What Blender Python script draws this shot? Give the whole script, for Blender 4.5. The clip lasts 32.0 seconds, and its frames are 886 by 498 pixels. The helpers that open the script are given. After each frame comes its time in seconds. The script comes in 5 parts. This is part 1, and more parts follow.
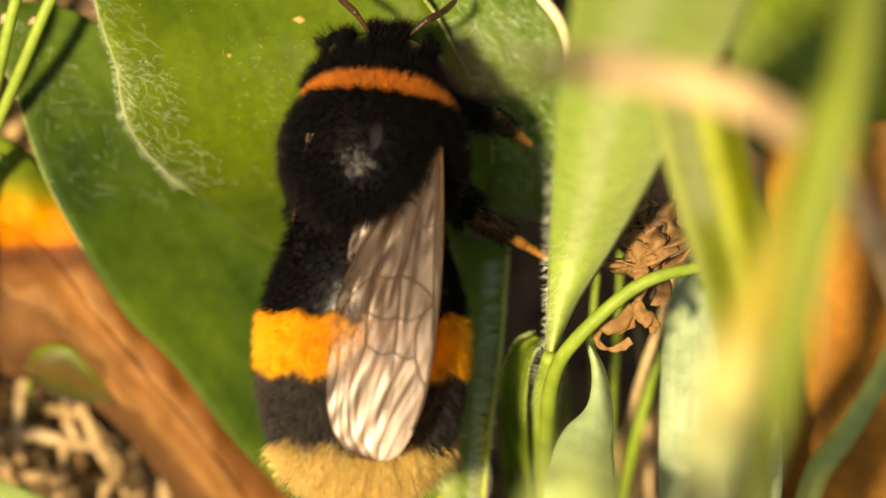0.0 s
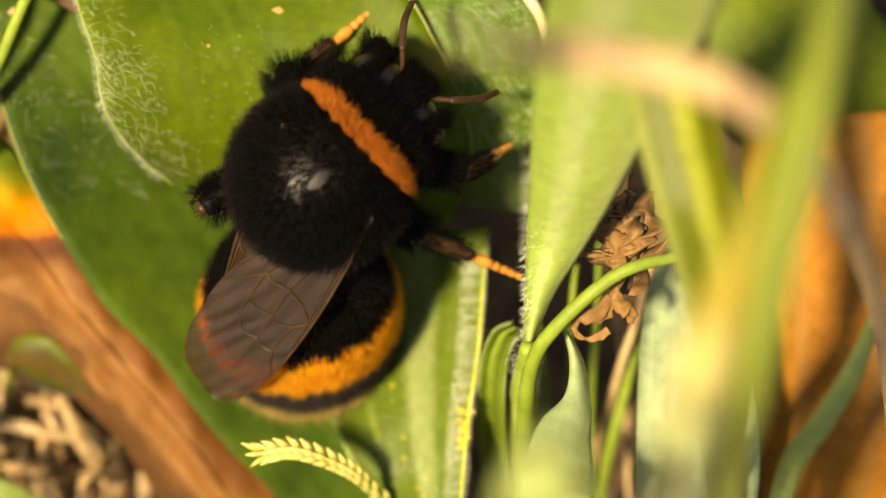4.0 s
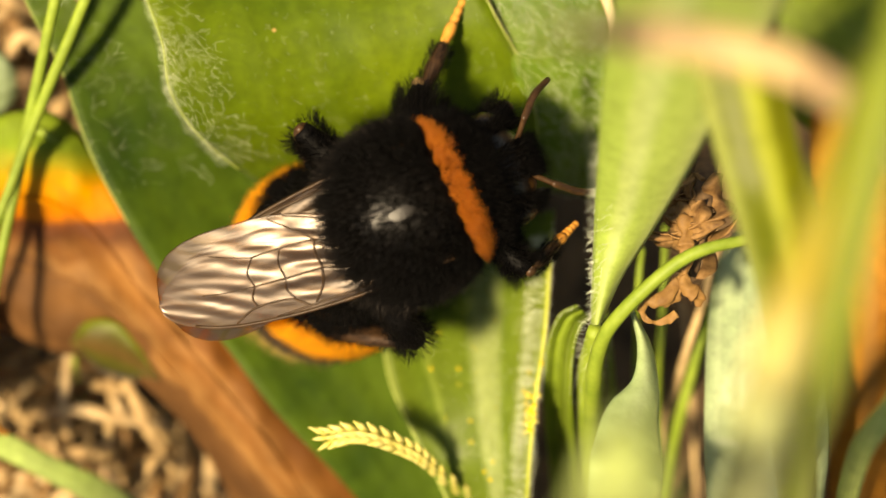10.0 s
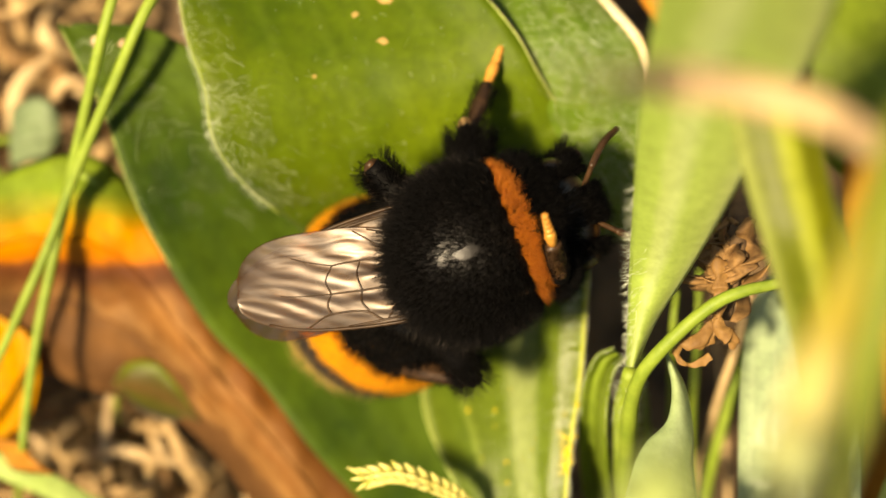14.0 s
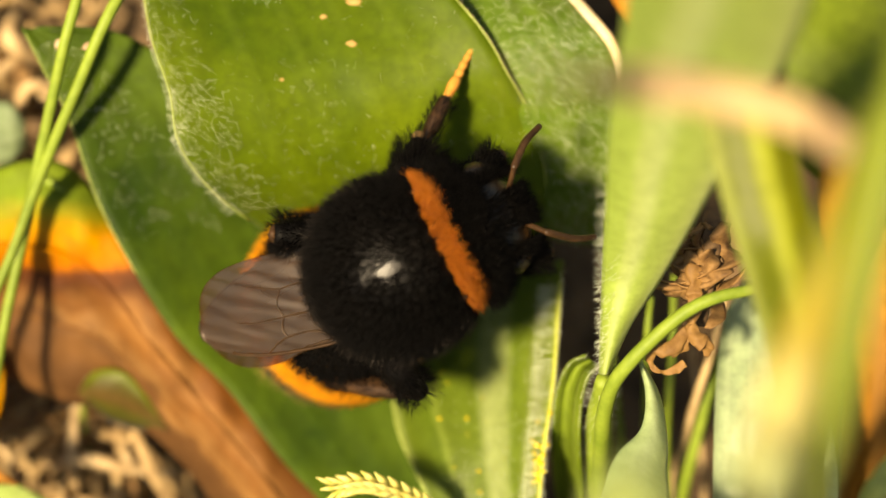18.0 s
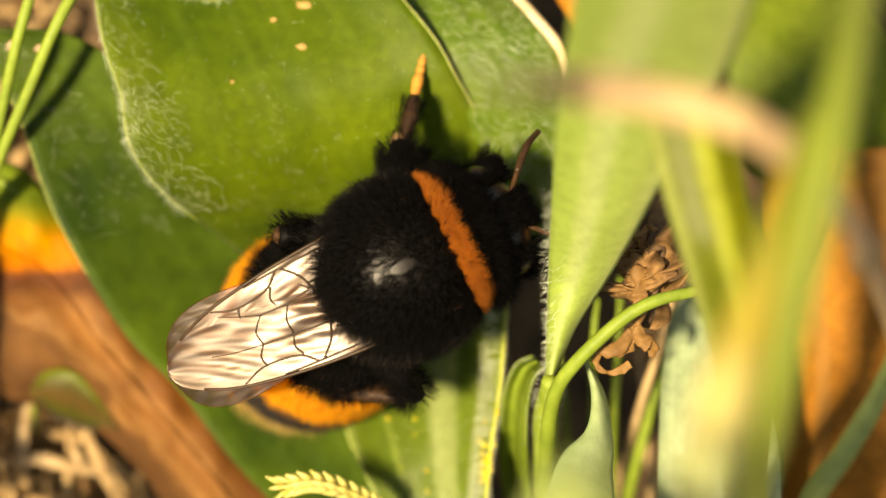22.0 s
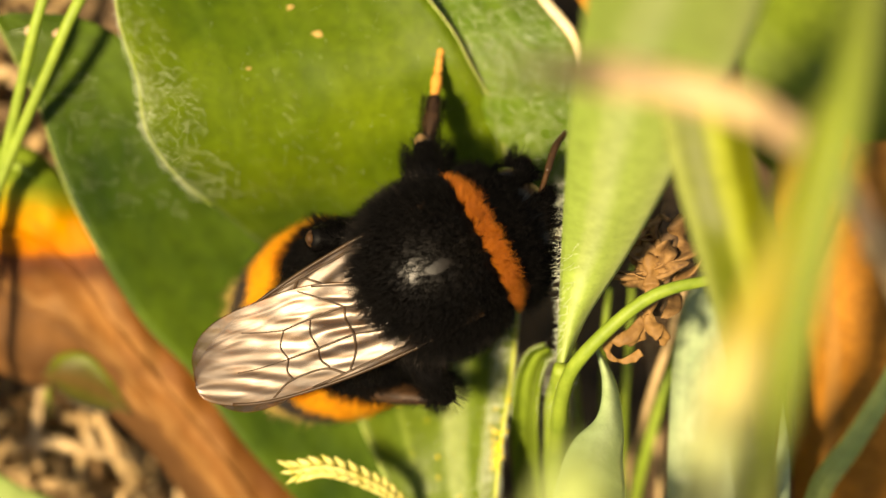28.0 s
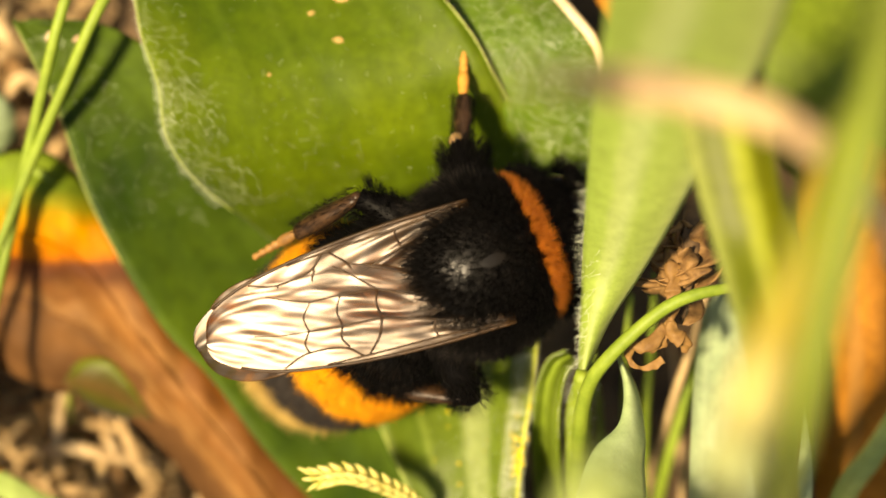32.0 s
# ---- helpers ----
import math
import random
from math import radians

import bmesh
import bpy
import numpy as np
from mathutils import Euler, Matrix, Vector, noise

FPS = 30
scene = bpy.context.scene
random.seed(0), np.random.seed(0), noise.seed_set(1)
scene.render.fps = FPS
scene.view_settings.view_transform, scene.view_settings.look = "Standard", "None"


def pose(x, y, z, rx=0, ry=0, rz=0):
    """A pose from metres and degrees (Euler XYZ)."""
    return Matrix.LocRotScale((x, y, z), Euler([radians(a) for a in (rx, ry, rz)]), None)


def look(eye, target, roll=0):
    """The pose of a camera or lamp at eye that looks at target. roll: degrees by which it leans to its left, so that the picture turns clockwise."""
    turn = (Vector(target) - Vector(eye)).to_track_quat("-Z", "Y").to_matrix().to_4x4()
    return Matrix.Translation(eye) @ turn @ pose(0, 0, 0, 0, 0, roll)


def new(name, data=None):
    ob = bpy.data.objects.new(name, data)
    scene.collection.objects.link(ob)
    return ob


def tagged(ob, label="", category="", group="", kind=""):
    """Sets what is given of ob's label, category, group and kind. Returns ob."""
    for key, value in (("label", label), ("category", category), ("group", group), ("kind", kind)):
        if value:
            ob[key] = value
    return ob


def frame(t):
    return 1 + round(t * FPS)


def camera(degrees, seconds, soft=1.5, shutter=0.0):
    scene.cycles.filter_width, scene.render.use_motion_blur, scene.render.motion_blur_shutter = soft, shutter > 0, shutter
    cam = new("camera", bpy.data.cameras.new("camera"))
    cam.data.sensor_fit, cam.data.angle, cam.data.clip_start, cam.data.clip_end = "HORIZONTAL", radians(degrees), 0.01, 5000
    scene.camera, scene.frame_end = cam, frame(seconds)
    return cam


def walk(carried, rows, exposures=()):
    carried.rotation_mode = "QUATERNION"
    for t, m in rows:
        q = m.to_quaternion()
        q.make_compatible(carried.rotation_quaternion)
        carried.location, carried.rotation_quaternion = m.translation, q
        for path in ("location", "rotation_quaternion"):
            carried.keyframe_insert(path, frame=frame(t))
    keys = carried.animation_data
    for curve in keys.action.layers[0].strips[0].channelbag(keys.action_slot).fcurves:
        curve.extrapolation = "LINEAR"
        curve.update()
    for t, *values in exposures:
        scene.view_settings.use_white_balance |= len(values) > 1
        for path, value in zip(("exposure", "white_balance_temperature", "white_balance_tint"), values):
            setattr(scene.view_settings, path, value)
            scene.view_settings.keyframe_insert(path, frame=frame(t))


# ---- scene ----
from math import sin, cos, pi

MM = 0.001

# ---- camera ----
cam = camera(20, 32.0, soft=1.5)
cam.data.dof.use_dof = True
cam.data.dof.focus_distance = 0.1132
cam.data.dof.aperture_fstop = 25.0

# seconds, place in mm, turn in degrees
CAMERA_ROWS = [
    (0, 0.04, 0.5, 138.84, -0.039, -0.929, -0.049), (0.5, -0.3, 0.02, 138.82, -0.07, -1.272, -0.104), (1, -0.22, 0.1, 138.62, -0.106, -0.838, -0.19),
    (1.5, -0.36, -0.01, 138.67, -0.328, -1.068, -0.15), (2, -0.31, 0.75, 138.72, -0.826, -1.148, -0.121), (2.5, 0.02, 0.51, 138.5, -0.418, -0.43, -0.192),
    (4.5, 0.52, -0.09, 139.13, 0.382, -1.362, 0.065), (5, 0.55, 0.33, 138.39, 1.221, -1.373, -0.019), (5.5, 0.47, -0.1, 137.86, 1.318, -1.179, -0.192),
    (6, 0.59, 0.12, 137.58, 0.829, -0.74, -0.039), (6.5, -0.04, 0.7, 139.15, 0.761, -0.216, -0.217), (7, -0.4, 0.66, 139.79, 0.451, 0.004, -0.403),
    (7.5, 0.01, -0.61, 139.11, 0.881, 0.111, 0.149), (8, 0.16, -0.12, 138.74, -0.382, -0.186, -0.213), (8.5, 0.37, 0.51, 138.31, -0.419, 0.015, -0.465),
    (9, -0, -0, 139, 0, 0, -0), (9.5, 0.18, -0.27, 138.7, 0.201, -0.358, 0.058), (10, -0.24, -0.05, 138.89, -0.359, -0.039, -0.15),
    (10.5, -0.31, 0.17, 139, -0.563, -0.303, -0.304), (11, 0.36, -0.57, 138.55, -0.014, 0.285, -0.019), (11.5, 0.29, 0.43, 138.94, -0.175, 0.33, -0.354),
    (12, -0.09, -0.12, 139.51, 0.591, 0.321, 0.059), (12.5, 0.08, 0.04, 139.62, 0.201, 0.315, 0.091), (13, 0.52, -0.33, 138.86, 0.255, 0.913, 0.055),
    (13.5, 0.18, -0.72, 139.31, 0.622, 0.998, 0.155), (14, -0.47, -0.14, 140.6, 0.668, 0.697, -0.027), (14.5, -0.44, -0.14, 140.53, 0.479, 0.819, 0.223),
    (16.5, -0.33, 0.02, 138.28, 0.219, 0.406, 0.318), (17, 0.3, -0.17, 138.03, 0.47, 0.854, 0.145), (17.5, 0.15, -0.49, 138.68, 0.817, 0.567, 0.192),
    (18, 0.12, -0.01, 138.66, 0.747, 0.316, -0.175), (18.5, -0.12, 0.28, 139.02, 0.575, 0.304, 0.453), (19, 0.51, -0.12, 138.99, 1.062, -0.351, 0.385),
    (19.5, -0.25, 0.75, 139.67, 0.794, -0.591, -0.36), (20, 0.34, -0.38, 139.18, 0.927, -0.378, 0.242), (20.5, 0.16, -0.26, 139.93, 1.114, -0.349, 0.252),
    (21, 0.17, 1.06, 139.67, 0.659, -0.945, 0.079), (21.5, 0.49, 0.88, 139.32, 0.772, -0.324, 0.144), (22, 0.44, -0.09, 139.81, 0.811, -0.705, -0.043),
    (22.5, 0.12, 1.59, 138.58, -0.015, -1.048, 0.542), (23, 0.25, 1.37, 138.68, 0.311, -1.221, 0.782), (23.5, 0.03, 0.8, 139.19, 0.526, -1.413, 0.741),
    (24, 0.37, 0.29, 139.2, 1.073, -1.315, 0.402), (24.5, 0.25, -0.54, 139.75, 0.822, -0.78, 0.562), (25, 0.42, -0.29, 139.48, 0.534, -0.004, 0.361),
    (25.5, 0.24, -0.37, 140.26, 0.952, -0.246, 0.315), (27.5, 0.61, -0.12, 139.41, 0.771, -0.807, 0.297), (28, 0.41, -0.42, 140.48, 0.674, -0.424, 0.534),
    (28.5, 0.32, -0.07, 139.84, 0.47, -0.677, 0.211), (29, 0.35, -0.34, 139.27, 0.377, -1.194, 0.272), (29.5, 0.74, -1.1, 138.58, 0.183, -0.7, 0.248),
    (30, 0.59, 0.59, 139.64, -0.062, -0.642, 0.127), (30.5, 0.42, -0.02, 139.28, 0.167, -0.949, 0.319), (31, 0.82, 0.59, 139.33, -0.221, -0.196, 0.209),
    (31.5, 0.77, 0.24, 139.66, 0.533, 0.185, 0.45), (32, 0.52, -0.08, 140.18, 0.659, 0.11, 0.531),
]
walk(cam, [(r[0], pose(r[1] * MM, r[2] * MM, r[3] * MM, r[4], r[5], r[6])) for r in CAMERA_ROWS],
     exposures=[(0.0, 1.36, 9700, 10), (32.0, 1.36, 9700, 10)])

# ---- light ----
SUN_ELEVATION, SUN_AZIMUTH = 67.0, -101.0    # azimuth clockwise from +y
world = bpy.data.worlds.new("sky")
scene.world = world
world.use_nodes = True
wn = world.node_tree.nodes
sky = wn.new("ShaderNodeTexSky")
sky.sky_type, sky.sun_disc = "NISHITA", False
sky.sun_elevation, sky.sun_rotation = radians(SUN_ELEVATION), radians(SUN_AZIMUTH)
world.node_tree.links.new(sky.outputs[0], wn["Background"].inputs[0])
wn["Background"].inputs[1].default_value = 0.068
sun = new("sun", bpy.data.lights.new("sun", "SUN"))
sun.data.energy, sun.data.angle, sun.data.color = 5.0, radians(6.0), (1.0, 0.93, 0.80)
az, el = radians(SUN_AZIMUTH), radians(SUN_ELEVATION)
sun.matrix_world = look((sin(az) * cos(el), cos(az) * cos(el), sin(el)), (0, 0, 0))


# ---- materials ----
def material(name):
    m = bpy.data.materials.new(name)
    m.use_nodes = True
    return m, m.node_tree.nodes, m.node_tree.links, m.node_tree.nodes["Principled BSDF"]


def ramp(nodes, stops):
    r = nodes.new("ShaderNodeValToRGB")
    el = r.color_ramp.elements
    while len(el) < len(stops):
        el.new(0.5)
    for e, (p, c) in zip(el, stops):
        e.position, e.color = p, (*c, 1)
    return r


def noise_tex(nodes, links, scale, detail=5, rough=0.6, source=None):
    n = nodes.new("ShaderNodeTexNoise")
    n.inputs["Scale"].default_value, n.inputs["Detail"].default_value = scale, detail
    n.inputs["Roughness"].default_value = rough
    if source is None:
        tc = nodes.new("ShaderNodeTexCoord")
        source = tc.outputs["Object"]
    links.new(source, n.inputs["Vector"])
    return n


def mixed(nodes, links, a, b, fac, mode="MIX"):
    m = nodes.new("ShaderNodeMix")
    m.data_type, m.blend_type = "RGBA", mode
    for sock, v in ((m.inputs[6], a), (m.inputs[7], b), (m.inputs[0], fac)):
        if hasattr(v, "links"):
            links.new(v, sock)
        else:
            sock.default_value = v if isinstance(v, float) else (*v, 1)
    return m.outputs[2]


def leaf_material(name, dark, light, rib, ribs=9, glow=0.35, rough=0.45, blotch=None, blotch_amount=0.5, stripe=0.5, relief=0.55, down=0.0):
    """A living leaf: veins along its length, mottling at two scales, light shining through."""
    m, n, l, b = material(name)
    uv = n.new("ShaderNodeTexCoord")
    big = noise_tex(n, l, 160, 3)
    fine = noise_tex(n, l, 1500, 6, 0.7)
    r1 = ramp(n, [(0.32, dark), (0.68, light)])
    l.new(big.outputs[0], r1.inputs[0])
    col = mixed(n, l, r1.outputs[0], light, 0.0)
    r2 = ramp(n, [(0.35, (0.6, 0.6, 0.6)), (0.7, (1.25, 1.25, 1.2))])
    l.new(fine.outputs[0], r2.inputs[0])
    col = mixed(n, l, col, r2.outputs[0], 0.55, "MULTIPLY")
    # veins: bands across u, slightly wandering
    wav = n.new("ShaderNodeTexWave")
    wav.wave_type, wav.bands_direction, wav.wave_profile = "BANDS", "X", "SIN"
    wav.inputs["Scale"].default_value = ribs * 0.314
    wav.inputs["Distortion"].default_value = 0.5
    wav.inputs["Detail"].default_value = 1.5
    wav.inputs["Detail Scale"].default_value = 2.0
    l.new(uv.outputs["UV"], wav.inputs["Vector"])
    r3 = ramp(n, [(0.80, (0, 0, 0)), (0.98, (stripe, stripe, stripe))])
    l.new(wav.outputs["Color"], r3.inputs[0])
    col = mixed(n, l, col, rib, r3.outputs[0])
    if blotch is not None:
        bn = noise_tex(n, l, 110, 4, 0.55)
        r4 = ramp(n, [(0.60, (0, 0, 0)), (0.72, (blotch_amount,) * 3)])
        l.new(bn.outputs[0], r4.inputs[0])
        col = mixed(n, l, col, blotch, r4.outputs[0])
    l.new(col, b.inputs["Base Color"])
    b.inputs["Roughness"].default_value = rough
    b.inputs["Specular IOR Level"].default_value = 0.14
    b.inputs["Sheen Weight"].default_value, b.inputs["Sheen Roughness"].default_value = down, 0.35
    bump = n.new("ShaderNodeBump")
    bump.inputs["Strength"].default_value, bump.inputs["Distance"].default_value = relief, 0.00012
    hsum = n.new("ShaderNodeMath")
    hsum.operation = "ADD"
    l.new(fine.outputs[0], hsum.inputs[0])
    l.new(wav.outputs["Fac"], hsum.inputs[1])
    l.new(hsum.outputs[0], bump.inputs["Height"])
    l.new(bump.outputs[0], b.inputs["Normal"])
    tr = n.new("ShaderNodeBsdfTranslucent")
    warm = mixed(n, l, col, (1.0, 1.0, 0.25), 0.55, "MULTIPLY")
    l.new(warm, tr.inputs["Color"])
    mx = n.new("ShaderNodeMixShader")
    mx.inputs[0].default_value = glow
    l.new(b.outputs[0], mx.inputs[1])
    l.new(tr.outputs[0], mx.inputs[2])
    l.new(mx.outputs[0], n["Material Output"].inputs[0])
    return m


def banded_leaf(name, stops, axis=0, wander=0.12, glow=0.35, rough=0.45, spec=0.22):
    """A living leaf whose colour runs in bands: across its width (axis 0) or along it (axis 1)."""
    m, n, l, b = material(name)
    uv = n.new("ShaderNodeTexCoord")
    sep = n.new("ShaderNodeSeparateXYZ")
    l.new(uv.outputs["UV"], sep.inputs[0])
    big = noise_tex(n, l, 240, 3)
    fine = noise_tex(n, l, 1700, 6, 0.7)
    at = n.new("ShaderNodeMath")
    at.operation = "MULTIPLY_ADD"
    l.new(big.outputs[0], at.inputs[0])
    at.inputs[1].default_value = wander
    l.new(sep.outputs[axis], at.inputs[2])
    off = n.new("ShaderNodeMath")
    off.operation = "SUBTRACT"
    l.new(at.outputs[0], off.inputs[0])
    off.inputs[1].default_value = wander * 0.5
    r = ramp(n, stops)
    l.new(off.outputs[0], r.inputs[0])
    r2 = ramp(n, [(0.32, (0.66, 0.68, 0.6)), (0.7, (1.2, 1.2, 1.2))])
    l.new(fine.outputs[0], r2.inputs[0])
    col = mixed(n, l, r.outputs[0], r2.outputs[0], 0.6, "MULTIPLY")
    l.new(col, b.inputs["Base Color"])
    b.inputs["Roughness"].default_value, b.inputs["Specular IOR Level"].default_value = rough, spec
    b.inputs["Sheen Weight"].default_value, b.inputs["Sheen Roughness"].default_value = 0.06, 0.4
    bump = n.new("ShaderNodeBump")
    bump.inputs["Strength"].default_value, bump.inputs["Distance"].default_value = 0.35, 0.0001
    l.new(fine.outputs[0], bump.inputs["Height"])
    l.new(bump.outputs[0], b.inputs["Normal"])
    tr = n.new("ShaderNodeBsdfTranslucent")
    l.new(mixed(n, l, col, (1.0, 1.0, 0.3), 0.5, "MULTIPLY"), tr.inputs["Color"])
    mx = n.new("ShaderNodeMixShader")
    mx.inputs[0].default_value = glow
    l.new(b.outputs[0], mx.inputs[1])
    l.new(tr.outputs[0], mx.inputs[2])
    l.new(mx.outputs[0], n["Material Output"].inputs[0])
    return m


def plain_material(name, a, b_col, scale=800, rough=0.6, glow=0.0, metal=0.0, bump_d=0.00005, sheen=0.0, spec=0.4):
    m, n, l, b = material(name)
    nz = noise_tex(n, l, scale, 6, 0.65)
    big = noise_tex(n, l, scale * 0.13, 3)
    r = ramp(n, [(0.3, a), (0.72, b_col)])
    l.new(nz.outputs[0], r.inputs[0])
    r2 = ramp(n, [(0.3, (0.7, 0.7, 0.7)), (0.7, (1.15, 1.15, 1.15))])
    l.new(big.outputs[0], r2.inputs[0])
    col = mixed(n, l, r.outputs[0], r2.outputs[0], 0.7, "MULTIPLY")
    l.new(col, b.inputs["Base Color"])
    b.inputs["Roughness"].default_value, b.inputs["Metallic"].default_value = rough, metal
    b.inputs["Specular IOR Level"].default_value = spec
    b.inputs["Sheen Weight"].default_value = sheen
    if bump_d:
        bump = n.new("ShaderNodeBump")
        bump.inputs["Strength"].default_value, bump.inputs["Distance"].default_value = 0.5, bump_d
        l.new(nz.outputs[0], bump.inputs["Height"])
        l.new(bump.outputs[0], b.inputs["Normal"])
    if glow:
        tr = n.new("ShaderNodeBsdfTranslucent")
        l.new(col, tr.inputs["Color"])
        mx = n.new("ShaderNodeMixShader")
        mx.inputs[0].default_value = glow
        l.new(b.outputs[0], mx.inputs[1])
        l.new(tr.outputs[0], mx.inputs[2])
        l.new(mx.outputs[0], n["Material Output"].inputs[0])
    return m


def autumn_material():
    """A dying leaf: green at its far end, then yellow, orange and brown, with darker waves along it."""
    m, n, l, b = material("dead_leaf_autumn")
    tc = n.new("ShaderNodeTexCoord")
    sep = n.new("ShaderNodeSeparateXYZ")
    l.new(tc.outputs["Object"], sep.inputs[0])
    nz = noise_tex(n, l, 260, 4)
    ad = n.new("ShaderNodeMath")
    ad.operation = "MULTIPLY_ADD"
    l.new(nz.outputs[0], ad.inputs[0])
    ad.inputs[1].default_value = 0.0022
    l.new(sep.outputs[1], ad.inputs[2])
    mr = n.new("ShaderNodeMapRange")
    mr.inputs[1].default_value, mr.inputs[2].default_value = -0.004, 0.008
    l.new(ad.outputs[0], mr.inputs[0])
    r = ramp(n, [(0.0, (0.19, 0.080, 0.022)), (0.30, (0.14, 0.048, 0.008)), (0.42, (0.085, 0.026, 0.004)), (0.465, (0.11, 0.030, 0.004)), (0.50, (0.42, 0.125, 0.002)), (0.61, (0.46, 0.205, 0.004)),
                 (0.69, (0.24, 0.22, 0.010)), (0.78, (0.13, 0.20, 0.015))])
    l.new(mr.outputs[0], r.inputs[0])
    # withered part: deep orange-brown along the upper margin, tan within, brown at the rim of the hollow
    suv = n.new("ShaderNodeSeparateXYZ")
    l.new(tc.outputs["UV"], suv.inputs[0])
    soft = noise_tex(n, l, 230, 3, 0.5)
    adu = n.new("ShaderNodeMath")
    adu.operation = "MULTIPLY_ADD"
    l.new(soft.outputs[0], adu.inputs[0])
    adu.inputs[1].default_value = 0.7
    l.new(suv.outputs[0], adu.inputs[2])
    ru = ramp(n, [(0.28, (0.22, 0.072, 0.010)), (0.42, (0.14, 0.050, 0.009)), (0.56, (0.17, 0.068, 0.015)), (0.68, (0.23, 0.11, 0.034)), (0.82, (0.16, 0.066, 0.016)), (0.92, (0.22, 0.11, 0.036)), (1.0, (0.12, 0.055, 0.018))])
    l.new(adu.outputs[0], ru.inputs[0])
    low = ramp(n, [(0.30, (1, 1, 1)), (0.43, (0, 0, 0))])
    l.new(mr.outputs[0], low.inputs[0])
    base = mixed(n, l, r.outputs[0], ru.outputs[0], low.outputs[0])
    wav = n.new("ShaderNodeTexWave")
    wav.bands_direction = "DIAGONAL"
    wav.inputs["Scale"].default_value, wav.inputs["Distortion"].default_value = 95.0, 3.5
    wav.inputs["Detail"].default_value, wav.inputs["Detail Scale"].default_value = 3.0, 1.4
    l.new(tc.outputs["Object"], wav.inputs["Vector"])
    r2 = ramp(n, [(0.2, (0.70, 0.64, 0.60)), (0.75, (1.18, 1.14, 1.1))])
    l.new(wav.outputs["Color"], r2.inputs[0])
    col = mixed(n, l, base, r2.outputs[0], 0.3, "MULTIPLY")
    long_way = n.new("ShaderNodeMapping")
    long_way.inputs["Scale"].default_value = (3.0, 4.5, 1.0)
    l.new(tc.outputs["UV"], long_way.inputs["Vector"])
    streak = noise_tex(n, l, 1.0, 5, 0.62, long_way.outputs[0])
    r4 = ramp(n, [(0.36, (0.52, 0.44, 0.38)), (0.5, (0.95, 0.92, 0.9)), (0.64, (1.5, 1.45, 1.4))])
    l.new(streak.outputs[0], r4.inputs[0])
    col = mixed(n, l, col, r4.outputs[0], 0.4, "MULTIPLY")
    fine = noise_tex(n, l, 420, 8, 0.72)
    r3 = ramp(n, [(0.34, (0.62, 0.56, 0.52)), (0.66, (1.2, 1.18, 1.15))])
    l.new(fine.outputs[0], r3.inputs[0])
    col = mixed(n, l, col, r3.outputs[0], 0.55, "MULTIPLY")
    l.new(col, b.inputs["Base Color"])
    b.inputs["Roughness"].default_value, b.inputs["Specular IOR Level"].default_value = 0.7, 0.2
    bump = n.new("ShaderNodeBump")
    bump.inputs["Strength"].default_value, bump.inputs["Distance"].default_value = 0.15, 0.00016
    l.new(wav.outputs["Fac"], bump.inputs["Height"])
    l.new(bump.outputs[0], b.inputs["Normal"])
    tr = n.new("ShaderNodeBsdfTranslucent")
    l.new(col, tr.inputs["Color"])
    mx = n.new("ShaderNodeMixShader")
    mx.inputs[0].default_value = 0.25
    l.new(b.outputs[0], mx.inputs[1])
    l.new(tr.outputs[0], mx.inputs[2])
    l.new(mx.outputs[0], n["Material Output"].inputs[0])
    return m


